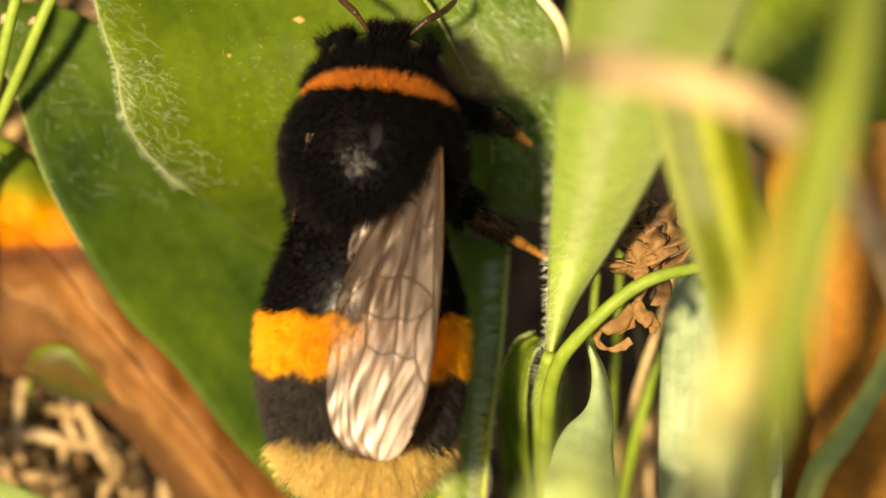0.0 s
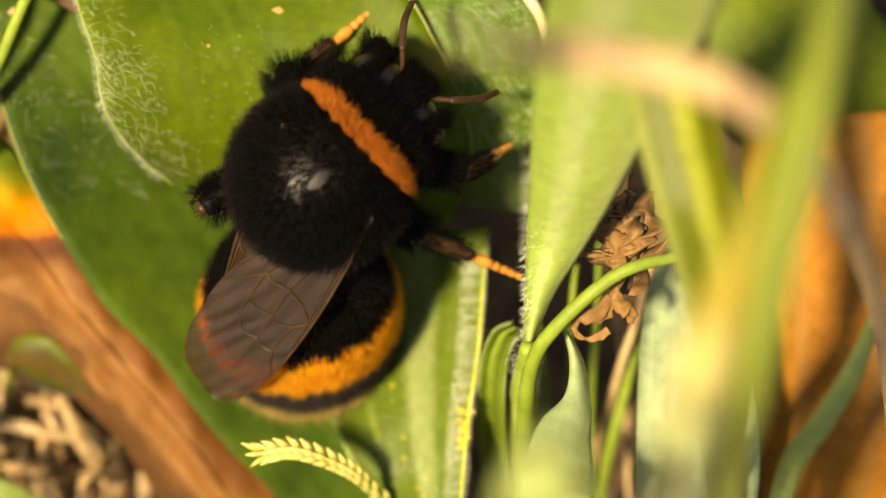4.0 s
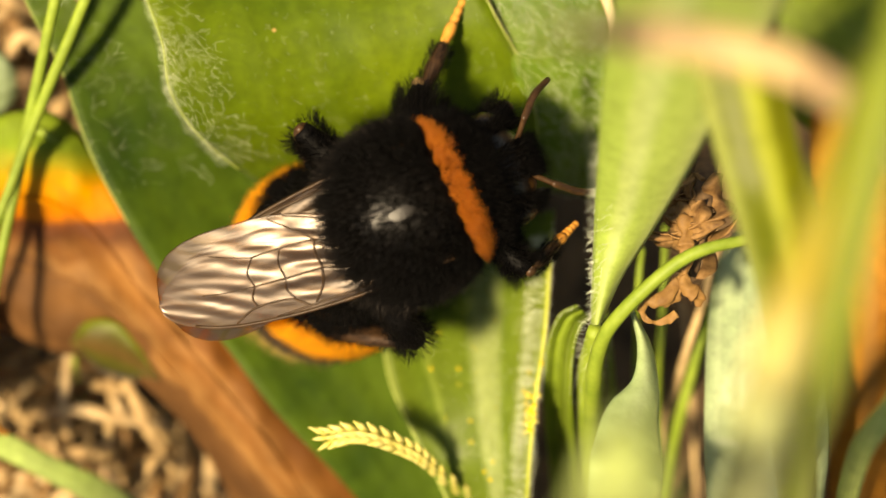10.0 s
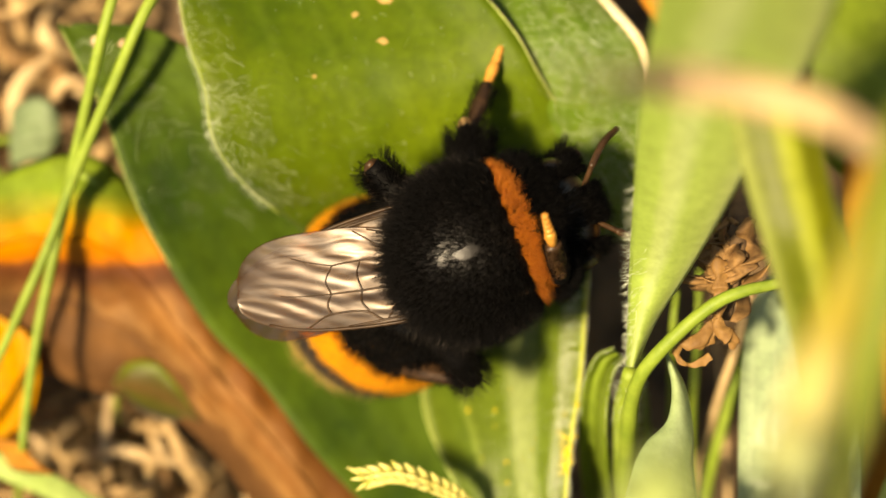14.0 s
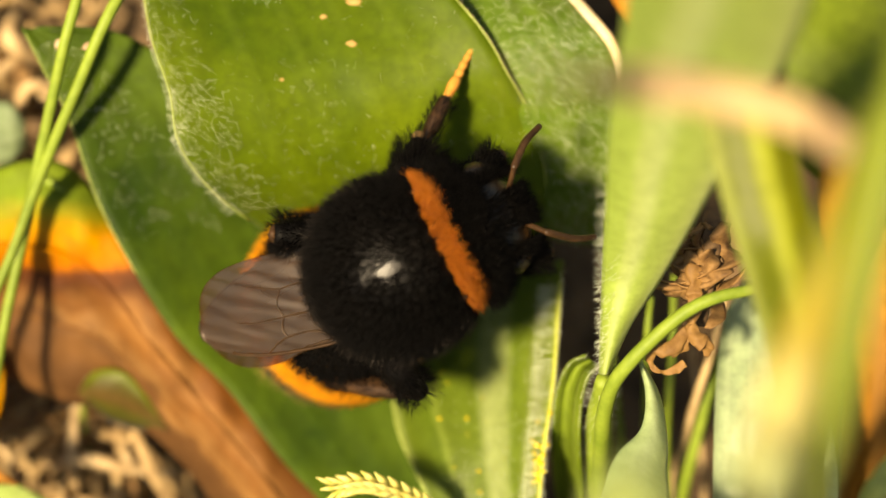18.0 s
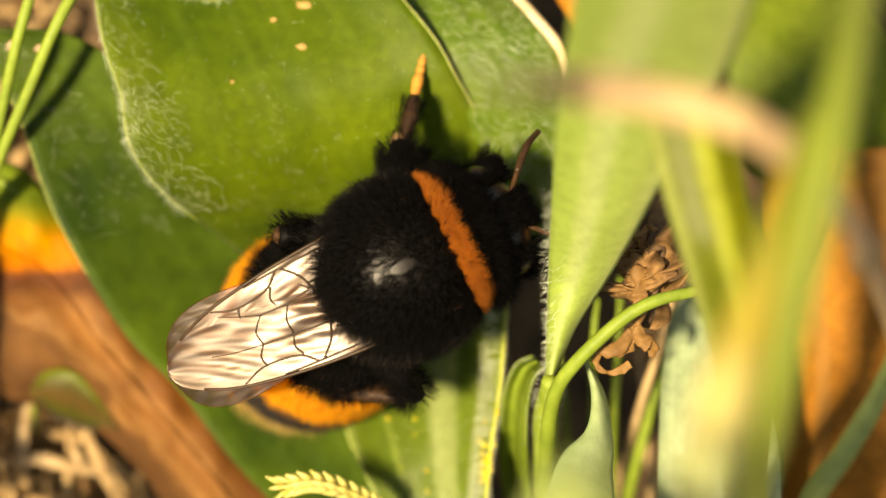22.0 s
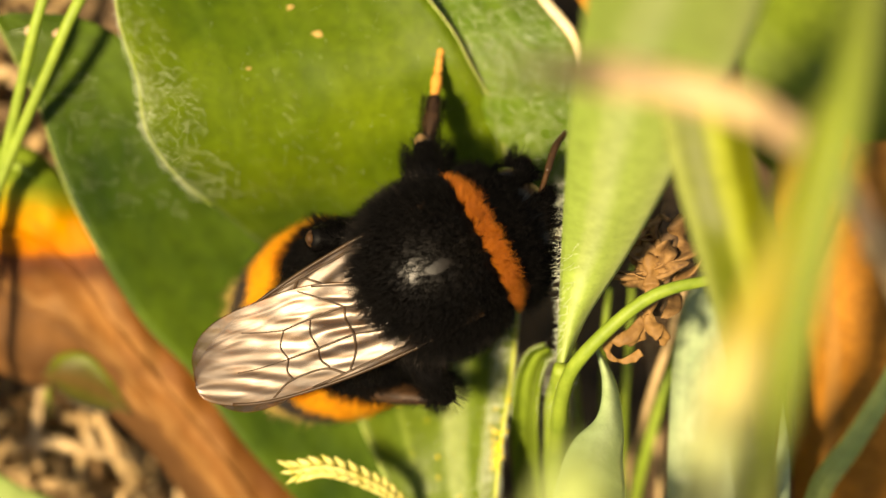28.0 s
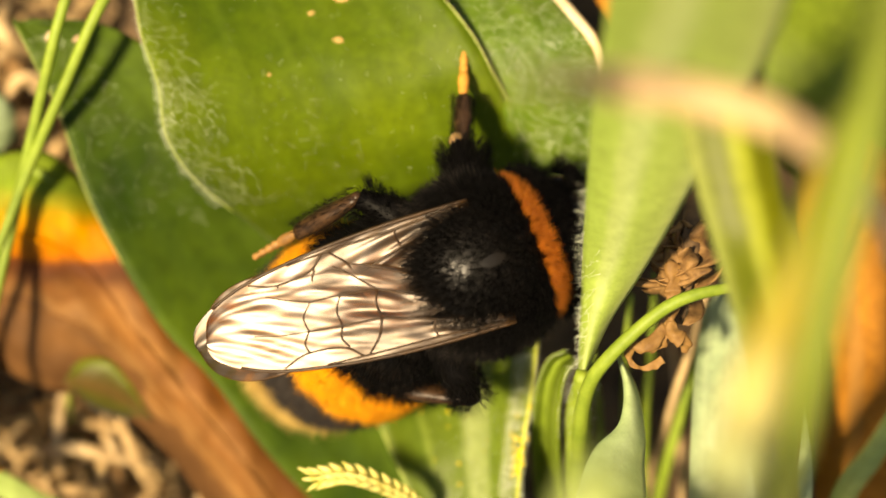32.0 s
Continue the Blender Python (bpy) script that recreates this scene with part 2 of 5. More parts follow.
def wing_material():
    """Smoky clear membrane, finely corrugated, that glints where it faces the sun."""
    m, n, l, b = material("wing_membrane")
    uv = n.new("ShaderNodeTexCoord")
    nz = noise_tex(n, l, 500, 4)
    wav = n.new("ShaderNodeTexWave")
    wav.bands_direction = "X"
    wav.inputs["Scale"].default_value, wav.inputs["Distortion"].default_value = 1.5, 4.0
    wav.inputs["Detail"].default_value, wav.inputs["Detail Scale"].default_value = 2.0, 1.2
    l.new(uv.outputs["UV"], wav.inputs["Vector"])
    hs = n.new("ShaderNodeMath")
    hs.operation = "MULTIPLY_ADD"
    l.new(nz.outputs[0], hs.inputs[0])
    hs.inputs[1].default_value = 0.5
    l.new(wav.outputs["Fac"], hs.inputs[2])
    bump = n.new("ShaderNodeBump")
    bump.inputs["Strength"].default_value, bump.inputs["Distance"].default_value = 0.3, 0.00003
    l.new(hs.outputs[0], bump.inputs["Height"])
    r = ramp(n, [(0.3, (0.014, 0.007, 0.002)), (0.75, (0.040, 0.021, 0.006))])
    l.new(nz.outputs[0], r.inputs[0])
    l.new(r.outputs[0], b.inputs["Base Color"])
    b.inputs["Roughness"].default_value = 0.36
    b.inputs["IOR"].default_value = 1.6
    b.inputs["Specular Tint"].default_value = (1.0, 0.91, 0.86, 1)
    b.inputs["Specular IOR Level"].default_value = 1.0
    l.new(bump.outputs[0], b.inputs["Normal"])
    tp = n.new("ShaderNodeBsdfTransparent")
    tp.inputs["Color"].default_value = (0.80, 0.58, 0.28, 1)
    # towards the tip the membrane is pleated; clear and smoky stripes paint its glints
    sep = n.new("ShaderNodeSeparateXYZ")
    l.new(uv.outputs["UV"], sep.inputs[0])
    across = n.new("ShaderNodeMath")
    across.operation = "MULTIPLY_ADD"
    l.new(sep.outputs[0], across.inputs[0])
    across.inputs[1].default_value = 32.0
    wobble = noise_tex(n, l, 3.0, 4, 0.55, uv.outputs["UV"])
    curve = n.new("ShaderNodeMath")
    curve.operation = "MULTIPLY_ADD"
    l.new(wobble.outputs[0], curve.inputs[0])
    curve.inputs[1].default_value = 11.0
    bend = n.new("ShaderNodeMath")
    bend.operation = "MULTIPLY"
    l.new(sep.outputs[1], bend.inputs[0])
    bend.inputs[1].default_value = 1.5
    l.new(bend.outputs[0], curve.inputs[2])
    l.new(curve.outputs[0], across.inputs[2])
    pleat = n.new("ShaderNodeMath")
    pleat.operation = "SINE"
    l.new(across.outputs[0], pleat.inputs[0])
    sharp = n.new("ShaderNodeMapRange")
    sharp.inputs[1].default_value, sharp.inputs[2].default_value = -0.9, 0.6
    sharp.inputs[3].default_value = -1.0
    l.new(pleat.outputs[0], sharp.inputs[0])
    outer = ramp(n, [(0.47, (0, 0, 0)), (0.62, (0.11, 0.11, 0.11))])
    l.new(sep.outputs[1], outer.inputs[0])
    body = n.new("ShaderNodeMath")
    body.operation = "MULTIPLY_ADD"
    l.new(sharp.outputs[0], body.inputs[0])
    l.new(outer.outputs[0], body.inputs[1])
    body.inputs[2].default_value = 0.42
    mx = n.new("ShaderNodeMixShader")
    l.new(body.outputs[0], mx.inputs[0])
    l.new(tp.outputs[0], mx.inputs[1])
    l.new(b.outputs[0], mx.inputs[2])
    l.new(mx.outputs[0], n["Material Output"].inputs[0])
    return m


M = {
    "soil": plain_material("soil", (0.020, 0.012, 0.006), (0.16, 0.095, 0.045), 400, 0.95, bump_d=0.0006),
    "broad": leaf_material("broad_leaf_green", (0.044, 0.080, 0.003), (0.097, 0.142, 0.007), (0.15, 0.21, 0.03), 6, 0.3, rough=0.55, stripe=0.07, relief=0.28, down=0.06),
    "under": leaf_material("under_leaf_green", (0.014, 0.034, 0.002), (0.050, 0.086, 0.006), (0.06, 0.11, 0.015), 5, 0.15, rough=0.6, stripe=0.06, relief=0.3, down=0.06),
    # the pale bands paint the sheen on the leaf's folds
    "ribbed": banded_leaf("ribbed_leaf_sheen_bands", [(0.0, (0.20, 0.25, 0.07)), (0.05, (0.085, 0.125, 0.012)), (0.22, (0.075, 0.118, 0.010)), (0.26, (0.14, 0.19, 0.03)),
                          (0.31, (0.085, 0.125, 0.012)), (0.50, (0.095, 0.14, 0.014)), (0.58, (0.23, 0.28, 0.10)), (0.70, (0.20, 0.25, 0.08)), (0.76, (0.10, 0.15, 0.016)), (1.0, (0.15, 0.20, 0.03))], wander=0.08),
    "folded": leaf_material("folded_leaf_green", (0.085, 0.135, 0.012), (0.17, 0.24, 0.028), (0.24, 0.31, 0.07), 3, 0.3, stripe=0.3),
    "leaflet": banded_leaf("leaflet_green", [(0.0, (0.30, 0.40, 0.19)), (0.5, (0.38, 0.47, 0.25)), (0.85, (0.33, 0.42, 0.17)), (1.0, (0.42, 0.48, 0.18))], wander=0.2),
    "lime": leaf_material("lime_leaf", (0.34, 0.43, 0.13), (0.46, 0.54, 0.21), (0.52, 0.59, 0.27), 3, 0.45, stripe=0.1),
    "spear": banded_leaf("spear_leaf_green", [(0.0, (0.26, 0.36, 0.07)), (0.2, (0.30, 0.40, 0.09)), (0.28, (0.37, 0.45, 0.15)), (0.42, (0.40, 0.48, 0.19)), (0.58, (0.32, 0.42, 0.10)), (0.8, (0.34, 0.43, 0.11)), (1.0, (0.40, 0.47, 0.17))], wander=0.14, glow=0.4),
    "grass_leaf": leaf_material("grass_leaf_green", (0.26, 0.36, 0.080), (0.38, 0.48, 0.165), (0.54, 0.60, 0.28), 3, 0.4, stripe=0.15, relief=0.3),
    "tall": banded_leaf("tall_leaf_green", [(0.0, (0.16, 0.21, 0.02)), (0.4, (0.21, 0.27, 0.04)), (0.55, (0.30, 0.35, 0.09)), (0.7, (0.20, 0.26, 0.03)), (1.0, (0.24, 0.28, 0.06))], wander=0.1),
    "olive": leaf_material("olive_leaf", (0.10, 0.15, 0.012), (0.18, 0.24, 0.027), (0.24, 0.29, 0.06), 3, 0.35, stripe=0.12),
    # lit and shaded faces of the folds, painted as bands across the width
    "olive_fold_shading": banded_leaf("olive_leaf_fold_shading", [(0.0, (0.26, 0.30, 0.08)), (0.18, (0.10, 0.12, 0.010)), (0.38, (0.10, 0.12, 0.008)), (0.48, (0.28, 0.31, 0.05)), (0.62, (0.26, 0.29, 0.03)),
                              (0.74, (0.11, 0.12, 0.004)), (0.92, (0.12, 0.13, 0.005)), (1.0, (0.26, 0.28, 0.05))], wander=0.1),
    "cream": banded_leaf("yellowing_leaf", [(0.0, (0.17, 0.21, 0.025)), (0.2, (0.23, 0.25, 0.03)), (0.40, (0.42, 0.33, 0.05)), (0.54, (0.52, 0.44, 0.16)), (0.75, (0.42, 0.46, 0.22))], axis=1, wander=0.2, glow=0.45),
    "pale": leaf_material("pale_leaf", (0.24, 0.32, 0.18), (0.38, 0.46, 0.28), (0.52, 0.58, 0.38), 5, 0.35, rough=0.3, stripe=0.12, relief=0.2),
    "whitish": leaf_material("whitish_leaf", (0.13, 0.18, 0.09), (0.22, 0.28, 0.16), (0.28, 0.33, 0.2), 4, 0.3, stripe=0.2),
    "hairy": leaf_material("hairy_leaf_green", (0.060, 0.115, 0.012), (0.115, 0.185, 0.022), (0.11, 0.18, 0.04), 5, 0.3, stripe=0.2),
    "rust": leaf_material("rust_leaf", (0.27, 0.105, 0.014), (0.48, 0.20, 0.032), (0.3, 0.16, 0.05), 3, 0.3, blotch=(0.3, 0.3, 0.05)),
    "yellow": leaf_material("yellow_leaf", (0.40, 0.15, 0.004), (0.52, 0.25, 0.008), (0.55, 0.34, 0.04), 5, 0.35, stripe=0.2),
    "autumn": autumn_material(),
    "stem": plain_material("green_stem", (0.13, 0.20, 0.018), (0.24, 0.32, 0.04), 900, 0.6, 0.25),
    "stem_dry": plain_material("dry_stem", (0.34, 0.22, 0.10), (0.58, 0.42, 0.22), 900, 0.7, 0.1),
    "blush": plain_material("blushed_stem", (0.56, 0.36, 0.20), (0.68, 0.50, 0.25), 300, 0.6, 0.2),
    "straw": plain_material("straw", (0.17, 0.095, 0.04), (0.52, 0.35, 0.16), 900, 0.8, 0.1),
    "straw_pale": plain_material("pale_straw", (0.32, 0.20, 0.09), (0.64, 0.46, 0.25), 900, 0.7, 0.15),
    "withered": plain_material("withered_petal", (0.0864, 0.0396, 0.0116), (0.302, 0.165, 0.058), 1500, 0.75, 0.2),
    "withered_pale": plain_material("pale_withered_petal", (0.144, 0.066, 0.0174), (0.317, 0.172, 0.0522), 1200, 0.7, 0.25),
    "withered_dark": plain_material("withered_stalk", (0.035, 0.018, 0.008), (0.15, 0.085, 0.035), 900, 0.85),
    "moss": banded_leaf("curled_leaf", [(0.0, (0.14, 0.16, 0.012)), (0.16, (0.085, 0.10, 0.006)), (0.28, (0.07, 0.055, 0.008)), (0.5, (0.10, 0.055, 0.014)), (0.75, (0.07, 0.075, 0.006)), (1.0, (0.04, 0.022, 0.006))], wander=0.45),
    "seed": plain_material("grass_seed", (0.46, 0.40, 0.07), (0.70, 0.62, 0.24), 1800, 0.4, 0.25),
    "hair": plain_material("leaf_hair", (0.70, 0.75, 0.55), (0.85, 0.88, 0.72), 900, 0.4, 0.3, bump_d=0),
    "rim": plain_material("leaf_margin", (0.26, 0.34, 0.06), (0.42, 0.48, 0.14), 900, 0.5, 0.3),
    "rim_bright": plain_material("bright_leaf_margin", (0.42, 0.46, 0.06), (0.55, 0.58, 0.12), 900, 0.5, 0.4),
    "rim_dark": plain_material("dark_leaf_margin", (0.02, 0.02, 0.01), (0.14, 0.12, 0.06), 2500, 0.7),
    "rim_pale": plain_material("pale_leaf_margin", (0.6, 0.42, 0.2), (0.75, 0.66, 0.45), 700, 0.5, 0.3),
    "pollen": plain_material("pollen", (0.48, 0.34, 0.012), (0.68, 0.54, 0.03), 3000, 0.8),
    "spot": plain_material("leaf_spot", (0.20, 0.10, 0.02), (0.46, 0.28, 0.10), 3000, 0.8),
    "pink_spot": plain_material("eaten_spot", (0.30, 0.16, 0.09), (0.52, 0.36, 0.25), 2500, 0.8),
    "fur_black": plain_material("black_fur", (0.0008, 0.0007, 0.0007), (0.0028, 0.0022, 0.0019), 900, 0.55, bump_d=0, spec=0.06),
    # lighter copy of the black fur: its sunlit grey sheen put into the colour
    "fur_grey_sheen": plain_material("grey_sheen_fur", (0.012, 0.010, 0.009), (0.055, 0.045, 0.038), 1500, 0.6, bump_d=0, spec=0.1),
    "fur_orange": plain_material("orange_fur", (0.76, 0.26, 0.006), (0.92, 0.44, 0.025), 1500, 0.7, 0.25, bump_d=0),
    "fur_collar": plain_material("collar_fur", (0.31, 0.072, 0.002), (0.46, 0.13, 0.006), 1500, 0.7, 0.1, bump_d=0),
    "fur_buff": plain_material("buff_fur", (0.46, 0.27, 0.06), (0.72, 0.50, 0.17), 1500, 0.7, 0.2, bump_d=0),
    "chitin": plain_material("black_chitin", (0.003, 0.0025, 0.002), (0.008, 0.006, 0.005), 1500, 0.3, bump_d=0.00003, spec=0.35),
    "bald": plain_material("bald_back", (0.003, 0.0025, 0.002), (0.008, 0.006, 0.005), 1500, 0.35, bump_d=0.00006, spec=0.28),
    "chitin_brown": plain_material("brown_chitin", (0.012, 0.006, 0.003), (0.055, 0.026, 0.010), 1500, 0.42, spec=0.22),
    "tarsus": plain_material("orange_tarsus", (0.34, 0.12, 0.015), (0.54, 0.25, 0.05), 1800, 0.45),
    "tarsus_dark": plain_material("brown_tarsus", (0.10, 0.045, 0.012), (0.30, 0.15, 0.04), 1800, 0.5),
    "knee": plain_material("pale_knee", (0.24, 0.13, 0.045), (0.46, 0.28, 0.12), 1800, 0.6),
    "eye": plain_material("dark_eye", (0.006, 0.005, 0.004), (0.02, 0.014, 0.01), 4000, 0.25),
    "wing": wing_material(),
    "vein": plain_material("wing_vein", (0.014, 0.007, 0.003), (0.05, 0.024, 0.008), 1500, 0.45, spec=0.25),
}


# ---- mesh helpers (all in mm) ----
def mesh(name, verts, faces, mat, uvs=None, smooth=True):
    me = bpy.data.meshes.new(name)
    me.from_pydata([tuple(c * MM for c in v) for v in verts], [], faces)
    me.materials.append(M[mat])
    if uvs is not None:
        lay = me.uv_layers.new(name="UVMap")
        vi = np.empty(len(me.loops), dtype=np.int32)
        me.loops.foreach_get("vertex_index", vi)
        lay.data.foreach_set("uv", np.asarray(uvs, dtype=np.float32)[vi].ravel())
    if smooth:
        me.polygons.foreach_set("use_smooth", [True] * len(me.polygons))
    me.update()
    return me


def part(name, me, parent=None, label="", at=None):
    ob = new(name, me)
    if at is not None:
        ob.location = Vector(at) * MM
    if parent is not None:
        ob.parent = parent
    return tagged(ob, label)


def thing(name, label, category, group="", kind="", at=(0, 0, 0)):
    ob = new(name)
    ob.empty_display_size = 0.002
    ob.location = Vector(at) * MM
    return tagged(ob, label, category, group, kind)


def smooth_line(pts, n):
    """n+1 points of a Catmull-Rom curve through pts."""
    p = np.array(pts, float)
    k = len(p) - 1
    ext = np.vstack([2 * p[0] - p[1], p, 2 * p[-1] - p[-2]])
    out = []
    for i in range(n + 1):
        u = i / n * k
        j = min(int(u), k - 1)
        f = u - j
        a, b, c, d = ext[j], ext[j + 1], ext[j + 2], ext[j + 3]
        out.append(0.5 * (2 * b + (c - a) * f + (2 * a - 5 * b + 4 * c - d) * f * f + (3 * b - a - 3 * c + d) * f ** 3))
    return np.array(out)


def blade_grid(left, right, bulge=0.0, nv=44, nu=14, wobble=0.25, seed=0, fold=0.0):
    """A leaf surface between two margins; bulge lifts its middle, fold makes a keel."""
    a, b = smooth_line(left, nv), smooth_line(right, nv)
    g = np.zeros((nv + 1, nu + 1, 3))
    for i in range(nv + 1):
        w = np.linalg.norm(b[i] - a[i])
        for j in range(nu + 1):
            u = j / nu
            p = a[i] * (1 - u) + b[i] * u
            lift = bulge * (4 * u * (1 - u)) - fold * (1 - abs(2 * u - 1))
            lift += wobble * min(1.0, w / 4) * noise.noise(Vector((p[0] * 0.22 + seed * 7.3, p[1] * 0.22, seed * 3.1)))
            lift += 0.3 * wobble * min(1.0, w / 4) * noise.noise(Vector((p[0] * 0.9, p[1] * 0.9 + seed, seed * 1.7)))
            g[i, j] = p + np.array([0, 0, lift])
    return g


def grid_mesh(name, g, mat, thick=0.14, uv=None):
    """A closed sheet of that thickness from a grid of points."""
    nv, nu = g.shape[0] - 1, g.shape[1] - 1
    dv = np.gradient(g, axis=0)
    du = np.gradient(g, axis=1)
    nrm = np.cross(du, dv)
    ln = np.linalg.norm(nrm, axis=2, keepdims=True)
    nrm = nrm / np.maximum(ln, 1e-9)
    turned = nrm[..., 2].mean() < 0
    nrm *= -1 if turned else 1
    top, low = g.reshape(-1, 3), (g - nrm * thick).reshape(-1, 3)
    k = len(top)
    verts = np.vstack([top, low])
    w = nu + 1
    faces = []
    for i in range(nv):
        for j in range(nu):
            q = (i * w + j, i * w + j + 1, (i + 1) * w + j + 1, (i + 1) * w + j)
            faces.append(q)
            faces.append(tuple(k + x for x in reversed(q)))
    rim = [i * w for i in range(nv + 1)] + [nv * w + j for j in range(1, nu + 1)]
    rim += [i * w + nu for i in range(nv - 1, -1, -1)] + [j for j in range(nu - 1, 0, -1)]
    for x, y in zip(rim, rim[1:] + rim[:1]):
        faces.append((x, y, k + y, k + x))
    if turned:
        faces = [f[::-1] for f in faces]
    if uv is None:
        uv = [(j / nu, i / nv) for i in range(nv + 1) for j in range(nu + 1)]
    return mesh(name, verts.tolist(), faces, mat, uv + uv)


def tube_arrays(pts, radii, n=36, sides=8, flat=1.0):
    line = smooth_line(pts, n)
    rad = np.interp(np.linspace(0, 1, n + 1), np.linspace(0, 1, len(radii)), radii)
    verts, faces, uvs = [], [], []
    up = np.array([0.03, 0.02, 1.0])
    for i, p in enumerate(line):
        d = line[min(i + 1, n)] - line[max(i - 1, 0)]
        d = d / (np.linalg.norm(d) + 1e-9)
        s = np.cross(d, up)
        s = s / (np.linalg.norm(s) + 1e-9)
        t = np.cross(s, d)
        for j in range(sides):
            a = 2 * pi * j / sides
            verts.append(p + rad[i] * (s * cos(a) + t * sin(a) * flat))
            uvs.append((j / sides, i / n))
    for i in range(n):
        for j in range(sides):
            k = (j + 1) % sides
            faces.append((i * sides + j, (i + 1) * sides + j, (i + 1) * sides + k, i * sides + k))
    faces.append(tuple(range(sides)))
    faces.append(tuple(n * sides + j for j in reversed(range(sides))))
    return verts, faces, uvs


def tube(name, pts, radii, mat, n=36, sides=8, flat=1.0):
    v, f, u = tube_arrays(pts, radii, n, sides, flat)
    return mesh(name, v, f, mat, u)


def joined(name, pieces, mat):
    """One mesh out of several (verts, faces, uvs)."""
    verts, faces, uvs = [], [], []
    for v, f, u in pieces:
        k = len(verts)
        verts.extend(v)
        faces.extend(tuple(k + x for x in q) for q in f)
        uvs.extend(u)
    return mesh(name, verts, faces, mat, uvs)


def hair_mesh(name, roots, dirs, length, width, mat, bend=0.25, seed=1, vary=0.35):
    """Fine tapering hairs with a slight bend, three-sided, in one mesh."""
    rng = np.random.default_rng(seed)
    roots, dirs = np.asarray(roots, float), np.asarray(dirs, float)
    n = len(roots)
    dirs = dirs / np.linalg.norm(dirs, axis=1, keepdims=True)
    ln = length * (1 - vary + 2 * vary * rng.random((n, 1)))
    side = np.cross(dirs, rng.normal(size=(n, 3)))
    side /= np.linalg.norm(side, axis=1, keepdims=True) + 1e-9
    oth = np.cross(dirs, side)
    mid = roots + dirs * ln * 0.55
    tip = roots + dirs * ln + side * ln * bend * rng.normal(size=(n, 1)) * 0.6
    verts = np.empty((n, 7, 3))
    for k in range(3):
        a = 2 * pi * k / 3
        o = side * cos(a) + oth * sin(a)
        verts[:, k] = roots + o * width
        verts[:, 3 + k] = mid + o * width * 0.75
    verts[:, 6] = tip
    base = np.arange(n)[:, None] * 7
    quads = np.concatenate([base + np.array([[k, (k + 1) % 3, 3 + (k + 1) % 3, 3 + k]]) for k in range(3)])
    tris = np.concatenate([base + np.array([[3 + k, 3 + (k + 1) % 3, 6]]) for k in range(3)])
    me = bpy.data.meshes.new(name)
    v = (verts.reshape(-1, 3) * MM).astype(np.float32)
    me.vertices.add(len(v))
    me.vertices.foreach_set("co", v.ravel())
    nl = quads.size + tris.size
    me.loops.add(nl)
    me.loops.foreach_set("vertex_index", np.concatenate([quads.ravel(), tris.ravel()]).astype(np.int32))
    npoly = len(quads) + len(tris)
    me.polygons.add(npoly)
    starts = np.concatenate([np.arange(len(quads)) * 4, len(quads) * 4 + np.arange(len(tris)) * 3]).astype(np.int32)
    me.polygons.foreach_set("loop_start", starts)
    me.materials.append(M[mat])
    me.update(calc_edges=True)
    me.polygons.foreach_set("use_smooth", [True] * npoly)
    return me


def margin_hairs(name, g, side, v0, v1, count, length, width, lean, parent, seed=1, mat="hair", up=0.35, spread=0.55):
    """Hairs along one margin of a blade (side 0 or -1), between v0 and v1 of its length."""
    rng = np.random.default_rng(seed)
    nv = g.shape[0] - 1
    v = v0 + (v1 - v0) * rng.random(count)
    edge, inner = g[:, side], g[:, 1 if side == 0 else -2]
    x = np.clip(v * nv, 0, nv - 1e-6)
    i, f = x.astype(int), (x - x.astype(int))[:, None]
    root = edge[i] * (1 - f) + edge[i + 1] * f
    out = edge[i] - inner[i]
    out /= np.linalg.norm(out, axis=1, keepdims=True) + 1e-9
    along = edge[i + 1] - edge[i]
    along /= np.linalg.norm(along, axis=1, keepdims=True) + 1e-9
    d = out + lean * along + np.array([0, 0, up]) + rng.normal(size=(count, 3)) * spread * 0.5
    return part(name, hair_mesh(name, root, d, length, width, mat, 0.12, seed), parent, "fine white hairs")


def surface_hairs(name, g, box, count, length, width, lean, parent, seed=1, mat="hair", fade=1.0):
    """Hairs on the face of a blade within box (u0, u1, v0, v1), thinning out over u where fade is above 1."""
    rng = np.random.default_rng(seed)
    nv, nu = g.shape[0] - 1, g.shape[1] - 1
    u = (box[0] + (box[1] - box[0]) * rng.random(count) ** fade) * nu
    v = (box[2] + (box[3] - box[2]) * rng.random(count)) * nv
    i, j = np.minimum(v.astype(int), nv - 1), np.minimum(u.astype(int), nu - 1)
    fu, fv = (u - j)[:, None], (v - i)[:, None]
    root = (g[i, j] * (1 - fu) + g[i, j + 1] * fu) * (1 - fv) + (g[i + 1, j] * (1 - fu) + g[i + 1, j + 1] * fu) * fv
    d = np.array([lean[0], lean[1], 0.55]) + rng.normal(size=(count, 3)) * 0.3
    return part(name, hair_mesh(name, root, d, length, width, mat, 0.12, seed), parent, "fine white hairs")


def stalk_hairs(name, pts, r, count, length, width, parent, seed=1, mat="hair"):
    """Hairs standing out all round a stalk."""
    rng = np.random.default_rng(seed)
    line = smooth_line(pts, 200)
    k, a = rng.integers(0, 199, count), rng.random(count) * 2 * pi
    along = line[k + 1] - line[k]
    along /= np.linalg.norm(along, axis=1, keepdims=True)
    side = np.cross(along, (0.03, 0.02, 1.0))
    side /= np.linalg.norm(side, axis=1, keepdims=True)
    out = side * np.cos(a)[:, None] + np.cross(side, along) * np.sin(a)[:, None]
    return part(name, hair_mesh(name, line[k] + out * r * 0.9, out + rng.normal(size=out.shape) * 0.15, length, width, mat, 0.15, seed), parent, "fine white hairs")


